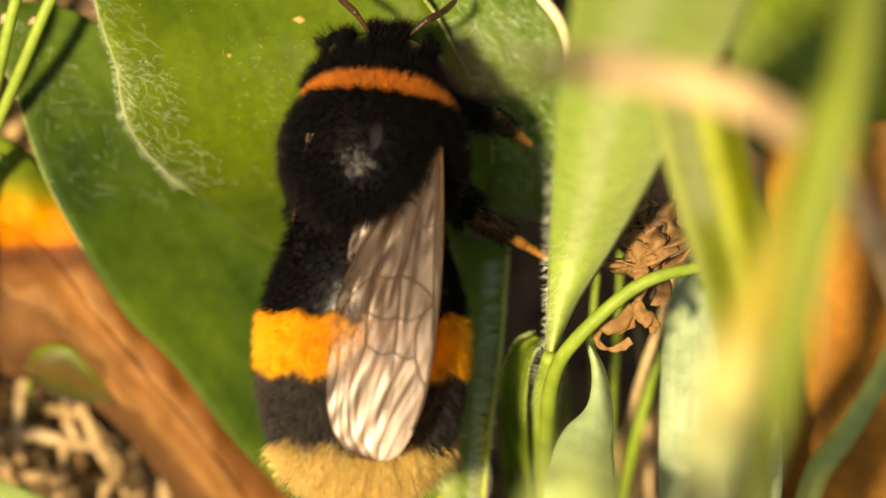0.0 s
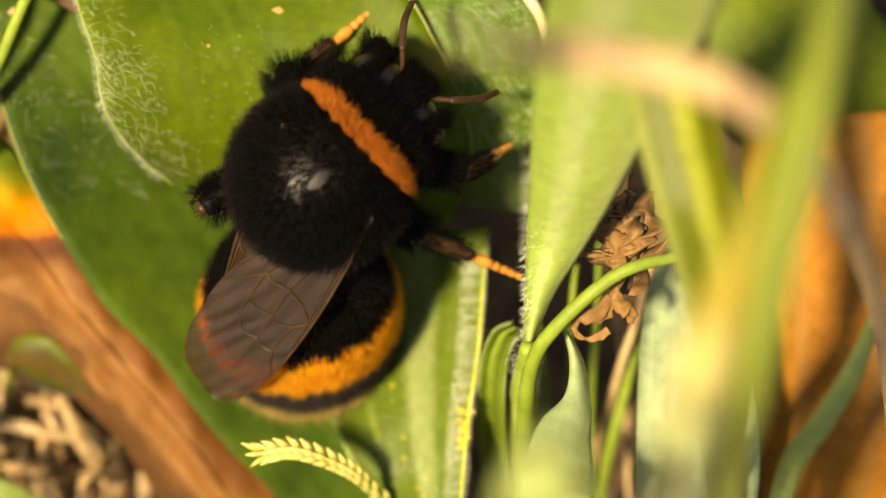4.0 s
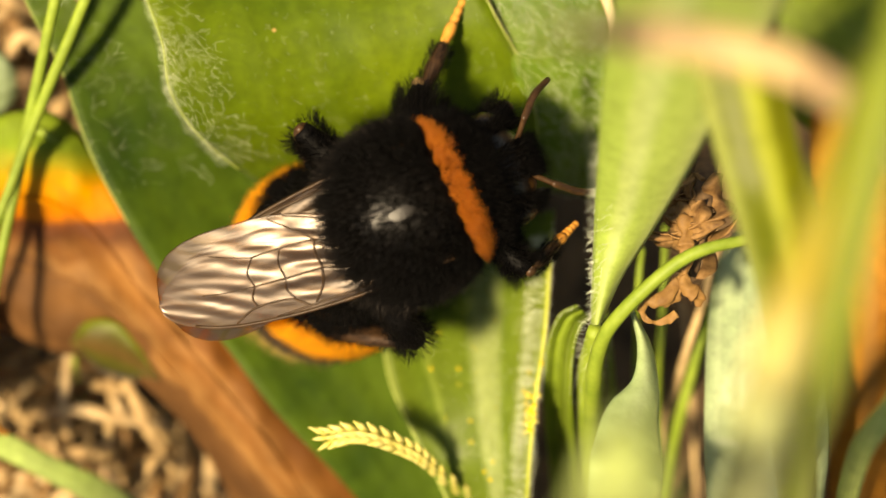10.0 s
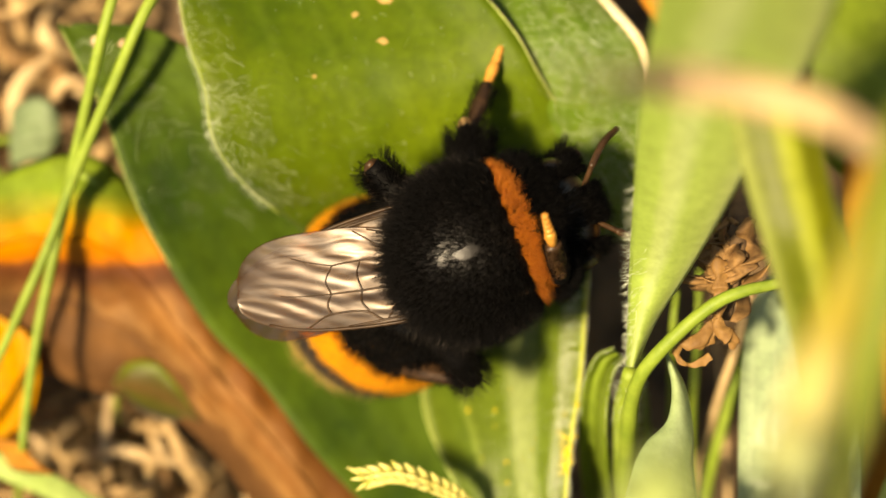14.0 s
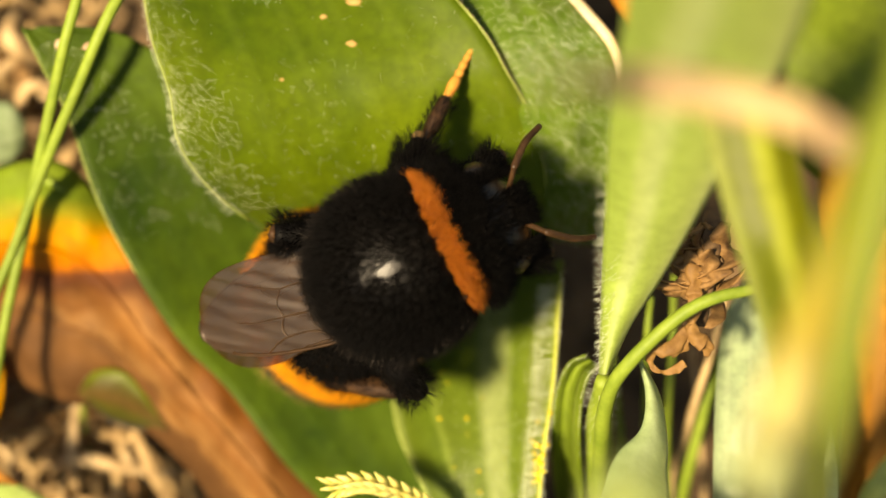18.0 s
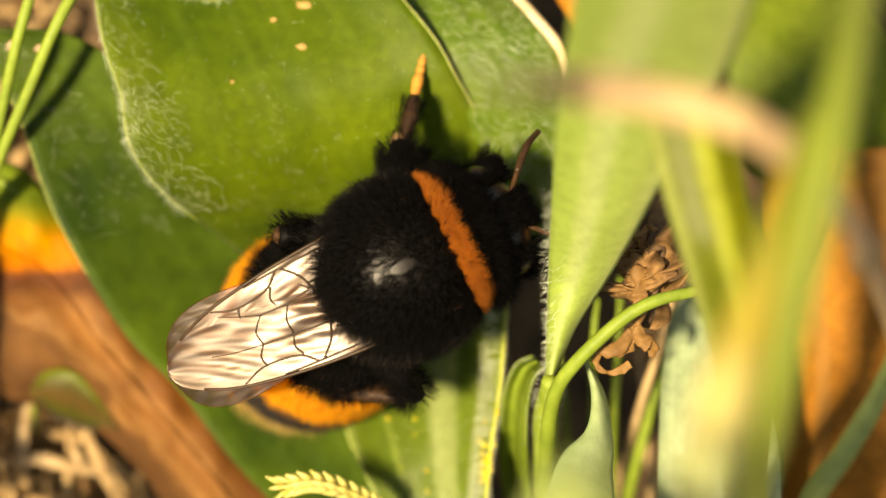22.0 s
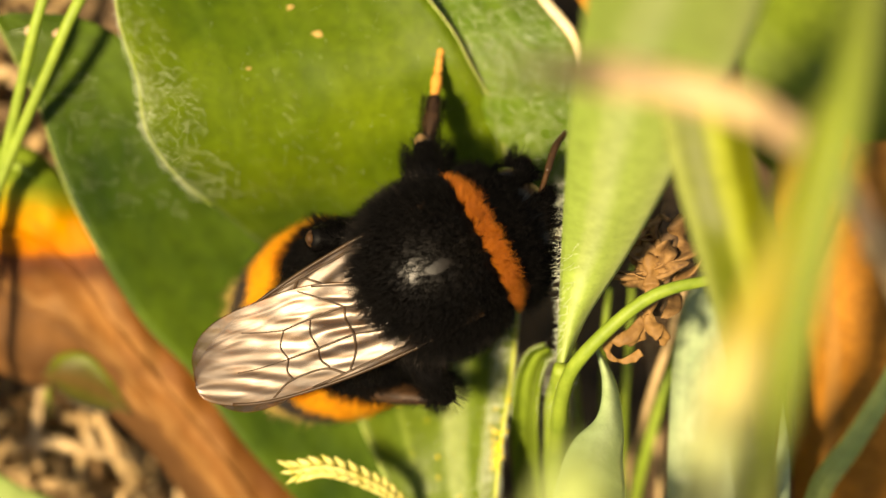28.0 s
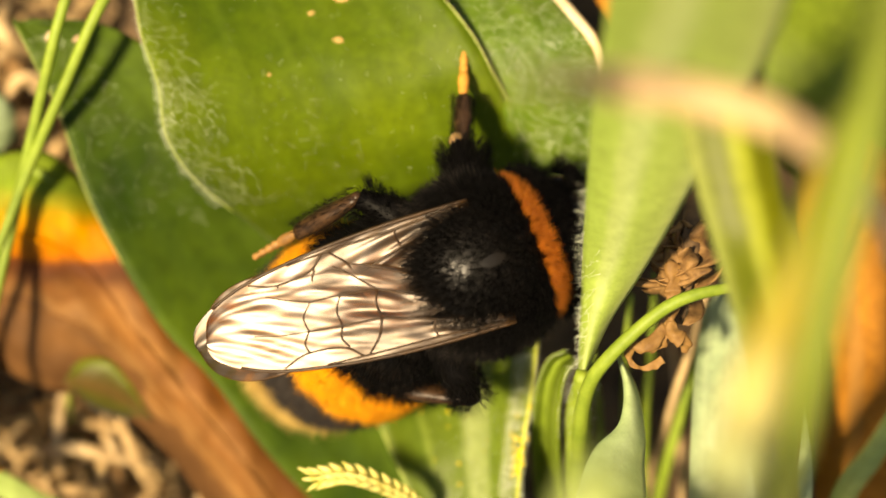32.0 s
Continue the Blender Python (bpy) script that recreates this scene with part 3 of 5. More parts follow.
def ellipsoid(name, centre, radii, mat, rings=20, segs=32, seed=0, rough=0.02):
    verts, faces, uvs = [], [], []
    for i in range(rings + 1):
        th = pi * i / rings
        for j in range(segs):
            ph = 2 * pi * j / segs
            d = Vector((sin(th) * cos(ph), cos(th), sin(th) * sin(ph)))
            k = 1 + rough * noise.noise(d * 3 + Vector((seed, 0, 0)))
            verts.append([centre[a] + radii[a] * d[a] * k for a in range(3)])
            uvs.append((j / segs, i / rings))
    for i in range(rings):
        for j in range(segs):
            k = (j + 1) % segs
            faces.append((i * segs + j, (i + 1) * segs + j, (i + 1) * segs + k, i * segs + k))
    return mesh(name, verts, [f[::-1] for f in faces], mat, uvs)


# ---- ground ----
def ground():
    verts, faces = [], []
    rings = [0.0]
    r = 2.0
    while r < 4.0e6:
        rings.append(r)
        r *= 1.16 if r < 120 else 2.2
    segs = 48
    verts.append((0, 0, 0.0))
    for r in rings[1:]:
        for j in range(segs):
            a = 2 * pi * j / segs
            x, y = r * cos(a), r * sin(a)
            z = 1.6 * noise.noise(Vector((x * 0.12, y * 0.12, 0))) + 0.7 * noise.noise(Vector((x * 0.5, y * 0.5, 3))) if r < 200 else 0
            verts.append((x, y, z - 0.6))
    for j in range(segs):
        faces.append((0, 1 + j, 1 + (j + 1) % segs))
    for i in range(len(rings) - 2):
        for j in range(segs):
            k = (j + 1) % segs
            faces.append((1 + i * segs + j, 1 + (i + 1) * segs + j, 1 + (i + 1) * segs + k, 1 + i * segs + k))
    ob = new("ground", mesh("ground", verts, faces, "soil"))
    tagged(ob, "dark crumbly soil under the plants", "ground", kind="structure")


ground()


# ---- leaves ----
def leaf(name, label, left, right, mat, bulge=0.0, fold=0.0, thick=0.14, nv=44, nu=14, wobble=0.25, seed=0, stalk=None, stalk_r=0.5,
         stalk_mat="stem", group="", category="leaf"):
    top = thing(name, label, category, group)
    g = blade_grid(left, right, bulge, nv, nu, wobble, seed, fold)
    part("blade", grid_mesh("blade", g, mat, thick), top)
    if stalk:
        part("stalk", tube("stalk", stalk, [stalk_r * 0.5, stalk_r * 0.9, stalk_r, stalk_r * 0.8], stalk_mat), top)
    return top, g


def rim(parent, g, side, mat, r=0.09, v0=0.0, v1=1.0, label=""):
    """A thickened margin along a blade."""
    nv = g.shape[0] - 1
    pts = g[int(v0 * nv):int(v1 * nv) + 1:2, side]
    part("margin", tube("margin", pts, [r, r], mat, n=60, sides=6), parent, label)


BROAD_LEFT = [(-15.6, 19.2, 17), (-14.8, 15.0, 20), (-14.1, 11.6, 22), (-13.1, 8.8, 23), (-12.7, 6.5, 23), (-11.5, 4.5, 21.5), (-9.4, 2.6, 18), (-6.9, 0.6, 13.5), (-3.0, -1.1, 10)]
BROAD_RIGHT = [(-3.9, 19.1, 18), (-1.2, 15.0, 20), (1.4, 11.7, 21), (2.5, 9.8, 21), (3.5, 8.1, 20), (4.1, 6.5, 19), (4.4, 4.1, 17), (3.3, 1.2, 13), (-0.1, -1.4, 10)]
broad, broad_g = leaf("broad_leaf", "broad downy green leaf with a curled hairy margin", BROAD_LEFT, BROAD_RIGHT, "broad", bulge=-1.0,
                      nv=70, nu=24, wobble=0.3, seed=1, stalk=[(-9.8, 19.3, 16), (-11.3, 25.4, 8), (-12.7, 31.5, -1)], stalk_r=0.9)
rim(broad, broad_g, 0, "rim", 0.05, 0.1, 0.74)
rim(broad, broad_g, -1, "rim", 0.05, 0.1, 0.75)


def teeth(parent, g, side, v0, v1, count, r):
    """Small dark teeth along a margin."""
    rng = random.Random(8)
    nv = g.shape[0] - 1
    line = smooth_line(g[int(v0 * nv):int(v1 * nv) + 1:3, side], count)
    bits = []
    for k in range(count):
        p, d = line[k], line[k + 1] - line[k]
        a = p + d * rng.uniform(0.1, 0.3) + np.array([rng.uniform(0, 0.06), 0, 0.05])
        bits.append(tube_arrays([a, a + d * 0.25 + np.array([0.05, 0.02, 0.03]), a + d * rng.uniform(0.4, 0.65)], [r * 0.5, r * rng.uniform(0.7, 1.2), r * 0.3], 4, 5))
    part("margin_teeth", joined("margin_teeth", bits, "rim_dark"), parent, "dark dotted teeth")


def leaf_spot(parent, g, u, v, r, seed, mat="spot"):
    """A dried irregular spot lying on a blade."""
    nv, nu = g.shape[0] - 1, g.shape[1] - 1
    c = g[int(v * nv), int(u * nu)]
    verts, faces = [tuple(c + np.array([0, 0, 0.09]))], []
    for j in range(14):
        a = 2 * pi * j / 14
        q = r * (0.75 + 0.6 * noise.noise(Vector((cos(a) * 1.3, sin(a) * 1.3, seed * 4.7))))
        verts.append((c[0] + q * cos(a), c[1] + q * sin(a) * 0.8, c[2] + 0.05))
        faces.append((0, 1 + j, 1 + (j + 1) % 14))
    part("dry_spot", mesh("dry_spot", verts, faces, mat), parent, "dry tan spot")


teeth(broad, broad_g, -1, 0.14, 0.72, 46, 0.06)
for u, v, r in ((0.60, 0.28, 0.26), (0.70, 0.19, 0.42), (0.56, 0.22, 0.18), (0.35, 0.36, 0.1)):
    leaf_spot(broad, broad_g, u, v, r, u * 9)
margin_hairs("hair", broad_g, 0, 0.15, 0.70, 520, 0.45, 0.0045, 0.2, broad, 2, up=0.9, spread=1.3)
surface_hairs("hair", broad_g, (0.0, 0.17, 0.36, 0.70), 480, 0.4, 0.004, (0.6, -0.35), broad, 3, fade=2.5)
surface_hairs("hair", broad_g, (0.0, 0.13, 0.12, 0.5), 380, 0.4, 0.004, (0.6, -0.35), broad, 13, fade=2.2)
surface_hairs("hair", broad_g, (0.08, 0.5, 0.3, 0.8), 240, 0.3, 0.0024, (0.5, -0.4), broad, 14)
surface_hairs("hair", broad_g, (0.05, 0.97, 0.1, 0.8), 350, 0.32, 0.003, (0.4, -0.4), broad, 4)



def torn_notch(parent, g, centre, rx, ry):
    """A torn gap in a blade, its edge rolled up and hairy, pale litter showing in it."""
    flat = g.reshape(-1, 3)
    ring, patch, faces = [], [], []
    for k in range(28):
        a = 2 * pi * k / 28
        q = 1 + 0.25 * noise.noise(Vector((cos(a) * 1.2, sin(a) * 1.2, 3.3)))
        p = np.array([centre[1] + rx * q * cos(a), centre[2] + ry * q * sin(a), 0])
        p[2] = flat[np.argmin(((flat - p)[:, :2] ** 2).sum(1)), 2]
        ring.append(p + np.array([0, 0, 0.12]))
        patch.append(tuple(p + np.array([0, 0, 0.06])))
        faces.append((28, k, (k + 1) % 28))
    mid = np.mean(ring, axis=0)
    patch.append(tuple(mid - np.array([0, 0, 0.03])))
    part("torn_gap", mesh("torn_gap", patch, faces, "pink_spot"), parent, "pale torn gap")
    part("rolled_edge", tube("rolled_edge", ring + ring[:1], [0.16, 0.1, 0.16], "rim", n=60, sides=7), parent, "rolled hairy edge")
    rng = np.random.default_rng(31)
    pts = smooth_line(ring + ring[:1], 120)
    k = rng.integers(0, 119, 260)
    out = pts[k] - mid
    out /= np.linalg.norm(out, axis=1, keepdims=True)
    part("hair", hair_mesh("hair", pts[k], out + np.array([0, 0, 0.7]) + rng.normal(size=(260, 3)) * 0.25, 0.75, 0.007, "hair", 0.4, 33), parent, "fine white hairs")


torn_notch(broad, broad_g, (24, -9.3, 14.8, 21.5), 1.9, 1.15)

UNDER_LEFT = [(-20.6, 12.2, 19), (-19.6, 10.1, 18.5), (-18.5, 7.9, 18), (-17.3, 4.2, 17.5), (-15.5, 0.6, 17), (-13.5, -2.7, 16), (-11.1, -5.3, 15), (-8.4, -9.0, 14), (-5.1, -12.8, 12), (-0.7, -19.0, 7)]
UNDER_RIGHT = [(-19.5, 12.1, 19), (-15.9, 11.9, 18), (-11.7, 9.1, 16.5), (-8.5, 5.4, 14), (-5.5, 2.0, 12), (-3.0, -1.1, 11), (-1.3, -4.6, 11), (0.2, -8.3, 11), (1.9, -13.0, 10), (3.4, -19.0, 7)]
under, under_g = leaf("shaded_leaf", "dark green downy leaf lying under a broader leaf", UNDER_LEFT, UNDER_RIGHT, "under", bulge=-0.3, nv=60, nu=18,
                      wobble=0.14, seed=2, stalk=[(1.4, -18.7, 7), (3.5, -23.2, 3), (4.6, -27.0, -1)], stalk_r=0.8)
rim(under, under_g, 0, "rim", 0.035, 0.02, 0.45)
surface_hairs("hair", under_g, (0.0, 0.5, 0.05, 0.4), 420, 0.4, 0.0045, (0.4, -0.3), under, 5)

for u, v, r in ((0.45, 0.07, 0.42), (0.62, 0.10, 0.30), (0.30, 0.15, 0.22)):
    leaf_spot(under, under_g, u, v, r, u * 9 + 1, "pink_spot")

RIB_LEFT = [(-3.9, 0.3, 10), (-3.3, -3.4, 12), (-2.9, -7.0, 14.5), (-1.6, -9.9, 16.5), (-0.2, -12.6, 16.5), (1.9, -18.3, 12)]
RIB_RIGHT = [(5.3, 1.1, 15), (5.0, -1.3, 17.8), (4.7, -4.8, 19), (4.2, -8.3, 19.2), (3.9, -11.8, 19), (3.7, -18.1, 13)]
ribbed, ribbed_g = leaf("ribbed_leaf", "bright green ribbed leaf dusted with yellow pollen", RIB_LEFT, RIB_RIGHT, "ribbed", bulge=-1.0, nv=50, nu=24,
                        wobble=0.3, seed=3, stalk=[(2.7, -17.9, 12.5), (3.2, -22.7, 6), (3.3, -27.0, -1)], stalk_r=1.0)
rim(ribbed, ribbed_g, -1, "rim_bright", 0.10, 0.1, 1.0, "bright yellow-green margin")
rim(ribbed, ribbed_g, 0, "rim", 0.06, 0.3, 1.0)
margin_hairs("hair", ribbed_g, -1, 0.05, 0.9, 420, 0.6, 0.0065, 0.1, ribbed, 6, up=0.8, spread=0.5)
surface_hairs("hair", ribbed_g, (0.90, 1.0, 0.1, 0.95), 750, 0.85, 0.0065, (-1.3, 0.0), ribbed, 7)
surface_hairs("hair", ribbed_g, (0.3, 0.9, 0.2, 0.9), 350, 0.4, 0.004, (-0.5, -0.3), ribbed, 15)

HAIRY_LEFT = [(-5.0, 19.5, 14), (-2.4, 15.2, 18.2), (-0.4, 11.8, 19.9), (1.0, 9.6, 20.0), (2.0, 7.6, 19.0), (2.9, 5.3, 16.6), (3.6, 2.3, 12)]
HAIRY_RIGHT = [(2.8, 20.3, 11), (4.1, 15.8, 16), (6.2, 12.8, 19.8), (7.6, 10.8, 20.8), (8.1, 8.4, 20.6), (8.0, 5.0, 18), (7.3, 1.7, 13)]
hairy, hairy_g = leaf("downy_leaf", "green leaf thick with white down and a pale margin", HAIRY_LEFT, HAIRY_RIGHT, "hairy", bulge=0.5, nv=40, nu=14, seed=4,
                      stalk=[(0.5, 20.2, 10), (-0.1, 25.5, 4), (-0.4, 29.6, -1)], stalk_r=0.7)
rim(hairy, hairy_g, -1, "rim_pale", 0.30, 0.15, 0.9, "pale thick margin")
surface_hairs("hair", hairy_g, (0.2, 1.0, 0.15, 1.0), 2200, 0.5, 0.005, (0.5, -0.5), hairy, 8)

SPEAR_LEFT = [(6.5, -4.2, 25), (6.5, -2.0, 26.5), (6.5, 0.3, 28), (6.4, 3.4, 32.5), (6.3, 6.6, 38), (6.3, 8.3, 42), (6.3, 10.3, 48), (5.9, 13.1, 56)]
SPEAR_RIGHT = [(7.0, -4.2, 25), (7.9, -2.0, 26.5), (9.3, 0.4, 28.5), (10.7, 3.7, 34.5), (11.5, 6.3, 40), (12.5, 8.1, 44), (12.7, 10.0, 50), (12.5, 12.8, 58)]
spear, spear_g = leaf("spear_leaf", "light green spear-shaped leaf rising from a hairy stalk", SPEAR_LEFT, SPEAR_RIGHT, "spear", bulge=0.8, nv=44, nu=14, seed=5,
                      stalk=[(6.8, -4.5, 23.8), (6.8, -6.7, 20), (7.1, -10.1, 14), (8.1, -17.0, -1)], stalk_r=0.75)
margin_hairs("hair", spear_g, 0, 0.0, 0.45, 200, 0.5, 0.006, -0.3, spear, 9, up=0.3, spread=0.8)
surface_hairs("hair", spear_g, (0.0, 0.3, 0.02, 0.34), 60, 0.5, 0.008, (-0.6, -0.3), spear, 10)

stalk_hairs("hair", [(6.8, -4.5, 23.8), (6.8, -6.7, 20), (7.1, -10.1, 14)], 0.6, 260, 0.5, 0.006, spear, 16)

# nearly flat blade: its folds show only by the shading in its colour
leaf("olive_leaf", "olive green drooping leaf, shading of its folds painted in", [(9.4, 7.2, 42), (10.1, 3.9, 42), (11.0, 0.9, 42), (12.2, -2.6, 40), (12.9, -6.3, 38), (13.8, -10.8, 34), (18.1, -21.8, 4)],
     [(12.8, 8.3, 42), (13.4, 4.4, 42), (14.1, 1.3, 42), (14.6, -1.8, 40), (14.9, -5.9, 38), (15.5, -10.8, 34), (19.6, -21.8, 4)], "olive_fold_shading", bulge=0.6, seed=6,
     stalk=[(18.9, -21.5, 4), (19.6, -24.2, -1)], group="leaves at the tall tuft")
leaf("yellowing_leaf", "cream and yellow ageing leaf blade", [(12.5, 5.4, 63), (11.0, 1.7, 64), (10.0, -1.0, 64), (8.9, -3.7, 64), (8.5, -8.1, 59), (14.1, -24.6, 4)],
     [(13.7, 4.8, 63), (12.2, 1.1, 64), (11.4, -1.7, 64), (10.6, -4.4, 64), (10.4, -8.1, 59), (15.7, -24.6, 4)], "cream", bulge=0.8, seed=7,
     stalk=[(14.9, -24.3, 4), (15.6, -27.0, -1)], group="leaves at the tall tuft")
leaf("tall_leaf", "tall olive green leaf blade above the tuft", [(15.6, 13.2, 54), (13.0, 6.6, 64), (11.7, 0.7, 65), (10.9, -4.1, 63), (11.9, -10.2, 50), (19.6, -26.1, 4)],
     [(17.1, 13.2, 54), (14.2, 6.1, 64), (12.7, 0.3, 65), (11.9, -4.4, 63), (12.9, -10.2, 50), (21.1, -26.1, 4)], "tall", bulge=0.6, seed=8,
     stalk=[(20.4, -25.8, 4), (21.1, -28.6, -1)], group="leaves at the tall tuft")
leaf("rust_leaf", "rust-brown withered leaf at the edge of the tuft", [(18.3, 6.3, 13), (18.2, 1.2, 14), (18.9, -3.4, 15), (18.9, -9.3, 15), (20.2, -19.5, 4)],
     [(28.7, 7.0, 17), (29.1, 1.2, 19), (29.1, -4.6, 20), (28.4, -10.5, 18), (26.3, -19.5, 4)], "rust", bulge=1.5, seed=9,
     stalk=[(23.6, -19.2, 4), (24.4, -21.4, -1)])
leaf("grass_leaf", "yellow-green grass leaf leaning out of the tuft", [(20.6, -2.2, 35), (19.4, -4.4, 36), (17.9, -6.8, 36), (16.7, -9.2, 34), (17.6, -14.5, 24), (21.6, -23.5, 4)],
     [(20.8, -2.4, 35), (20.1, -4.9, 36), (18.7, -7.4, 36), (17.6, -9.8, 34), (18.5, -14.7, 24), (22.3, -23.6, 4)], "lime", bulge=0.25, seed=22, nv=26, nu=8, stalk=[(22.0, -23.2, 4), (22.4, -25.0, -1)], stalk_r=0.4)
leaf("upper_leaf", "wide green leaf arching over the tuft", [(8.5, 14.4, 11), (11.3, 10.0, 12), (15.5, 7.1, 13), (19.9, 4.0, 12), (27.0, 0.6, 8)],
     [(10.8, 22.4, 8), (17.9, 20.3, 10), (22.2, 15.5, 12), (26.2, 10.9, 12), (31.4, 7.1, 8)], "olive", bulge=1.5, seed=10,
     stalk=[(9.5, 18.6, 10), (9.5, 23.5, 5), (9.6, 28.1, -1)])
leaf("pale_leaf", "pale silvery-green leaf with fine veins", [(13.8, 0.0, 18), (12.9, -1.6, 19), (12.4, -4.0, 20), (12.1, -7.4, 21), (12.3, -12.3, 20), (15.2, -21.7, 3)],
     [(14.9, 0.3, 18), (16.5, -2.1, 20), (17.1, -5.2, 22), (17.7, -8.9, 22), (17.8, -12.8, 20), (18.8, -21.7, 3)], "pale", bulge=0.6, seed=11,
     stalk=[(17.0, -21.4, 3), (17.7, -23.9, -1)])
leaf("curved_leaflet", "pale curved leaflet bending towards the light", [(8.3, -3.4, 24), (8.6, -5.1, 25.2), (8.3, -6.6, 26.4), (7.2, -7.6, 27.6), (6.5, -8.9, 29), (6.0, -11.1, 31), (7.7, -21.2, 6)],
     [(8.4, -3.4, 24), (9.3, -5.1, 24.6), (9.6, -7.1, 25.4), (9.5, -8.6, 26.4), (9.5, -10.2, 28), (9.2, -12.0, 30), (9.8, -21.2, 6)], "leaflet", bulge=0.5, seed=12,
     stalk=[(8.7, -20.9, 6), (9.2, -24.8, -1)])
leaf("blunt_leaf", "pale lime green leaf tip standing up close", [(4.6, -4.9, 70), (3.9, -5.6, 71), (3.4, -7.0, 71), (3.1, -9.2, 66), (4.2, -24.0, 4)],
     [(4.7, -4.9, 70), (5.4, -5.5, 71), (5.8, -7.0, 71), (5.9, -9.2, 66), (6.2, -24.0, 4)], "lime", bulge=0.5, seed=18, stalk=[(5.2, -23.7, 4), (5.4, -26.5, -1)])
leaf("withered_leaf", "narrow orange withered leaf among the green", [(15.9, 5.6, 44), (15.2, 3.0, 45), (14.3, 0.4, 45), (13.6, -2.2, 43), (17.0, -19.0, 4)],
     [(17.2, 5.2, 44), (16.5, 2.6, 45), (15.6, 0.0, 45), (14.9, -2.6, 43), (18.3, -19.0, 4)], "rust", bulge=0.4, seed=21, stalk=[(17.6, -18.7, 4), (18.0, -21.5, -1)], group="leaves at the tall tuft")
fold, fold_g = leaf("folded_leaf", "small folded hairy green leaf", [(6.1, -17.1, 3), (5.3, -12.0, 12), (4.8, -8.5, 17), (4.8, -5.6, 20), (5.3, -4.0, 21.5), (6.1, -3.5, 22)],
                    [(7.5, -17.1, 3), (6.5, -11.9, 13), (5.9, -8.3, 19), (5.8, -5.8, 22), (6.1, -4.4, 23), (6.7, -3.9, 22.5)], "folded", bulge=-0.6, fold=0.8, seed=13,
                    stalk=[(6.8, -16.8, 3), (7.1, -19.2, -1)])
margin_hairs("hair", fold_g, 0, 0.5, 1.0, 130, 0.45, 0.007, 0.2, fold, 11, up=0.4)
margin_hairs("hair", fold_g, -1, 0.4, 1.0, 110, 0.45, 0.007, 0.2, fold, 12, up=0.6)

autumn, autumn_g = leaf("dead_leaf", "curled dead leaf, brown with a yellow and green end",
                        [(-29.4, 2.3, 14), (-23.5, 5.3, 15), (-19.6, 6.0, 15), (-17.2, 3.7, 14.5), (-14.3, -0.8, 14), (-10.9, -5.1, 13), (-6.7, -10.3, 11.5), (-2.5, -16.8, 5)],
                        [(-30.5, -5.8, 9), (-24.5, -4.6, 10), (-20.1, -6.1, 10), (-17.5, -6.5, 10), (-15.4, -8.0, 9.5), (-13.5, -10.2, 8.5), (-11.8, -13.0, 7), (-10.4, -18.0, 1)], "autumn",
                        bulge=2.0, nv=80, nu=30, wobble=1.1, seed=14)
for side, v0, v1, r in ((11, 0.02, 0.98, 0.12), (20, 0.1, 0.9, 0.05)):
    pts = autumn_g[int(v0 * 80):int(v1 * 80) + 1:4, side] + np.array([0, 0, 0.05])
    part("vein", tube("vein", pts, [r, r * 0.6], "autumn", n=50, sides=6), autumn)
yellow, yellow_g = leaf("yellow_leaf", "bright yellow fallen leaf", [(-27.0, -1.1, 12), (-24.6, -2.2, 12.6), (-23.0, -3.4, 12.6), (-22.8, -5.7, 12.2), (-24.0, -8.0, 11), (-27.4, -9.3, 10)],
     [(-32.4, -1.2, 6), (-31.8, -3.0, 6), (-31.2, -4.8, 6), (-31.2, -6.3, 6), (-31.5, -7.8, 5), (-33.2, -9.8, 3)], "yellow", bulge=0.6, seed=15)
part("midrib", tube("midrib", yellow_g[2:42:4, 6] + np.array([0, 0, 0.06]), [0.2, 0.1], "yellow", n=30, sides=6), yellow, "raised yellow midrib")
leaf("whitish_leaf", "small whitish-green leaf low over the dry litter", [(-24.7, 8.8, 9), (-23.6, 9.3, 10), (-22.5, 9.1, 10.5), (-21.9, 8.2, 10)],
     [(-24.9, 5.6, 8), (-23.8, 5.9, 9), (-22.7, 6.1, 9.5), (-22.0, 7.0, 9.5)], "whitish", bulge=0.5, seed=17, nv=20, nu=10, stalk=[(-24.7, 7.2, 8.5), (-27.4, 7.3, 4), (-29.7, 7.4, -1)], stalk_r=0.3)
leaf("rusty_dead_leaf", "orange-brown dead leaf behind the downy leaf", [(4.9, 20.7, 15), (6.2, 16.6, 16.5), (7.6, 13.7, 17), (9.0, 11.6, 16), (9.8, 9.1, 13)],
     [(11.7, 20.8, 14), (12.2, 16.8, 15), (12.3, 13.9, 16), (12.7, 11.7, 15), (12.7, 9.2, 12)], "rust", bulge=1.2, seed=16)


# ---- stems and blades of grass ----
def stem(name, label, pts, radii, mat, group="", category="grass", flat=1.0):
    ob = new(name, tube(name, pts, radii, mat, n=48, sides=8, flat=flat))
    return tagged(ob, label, category, group)


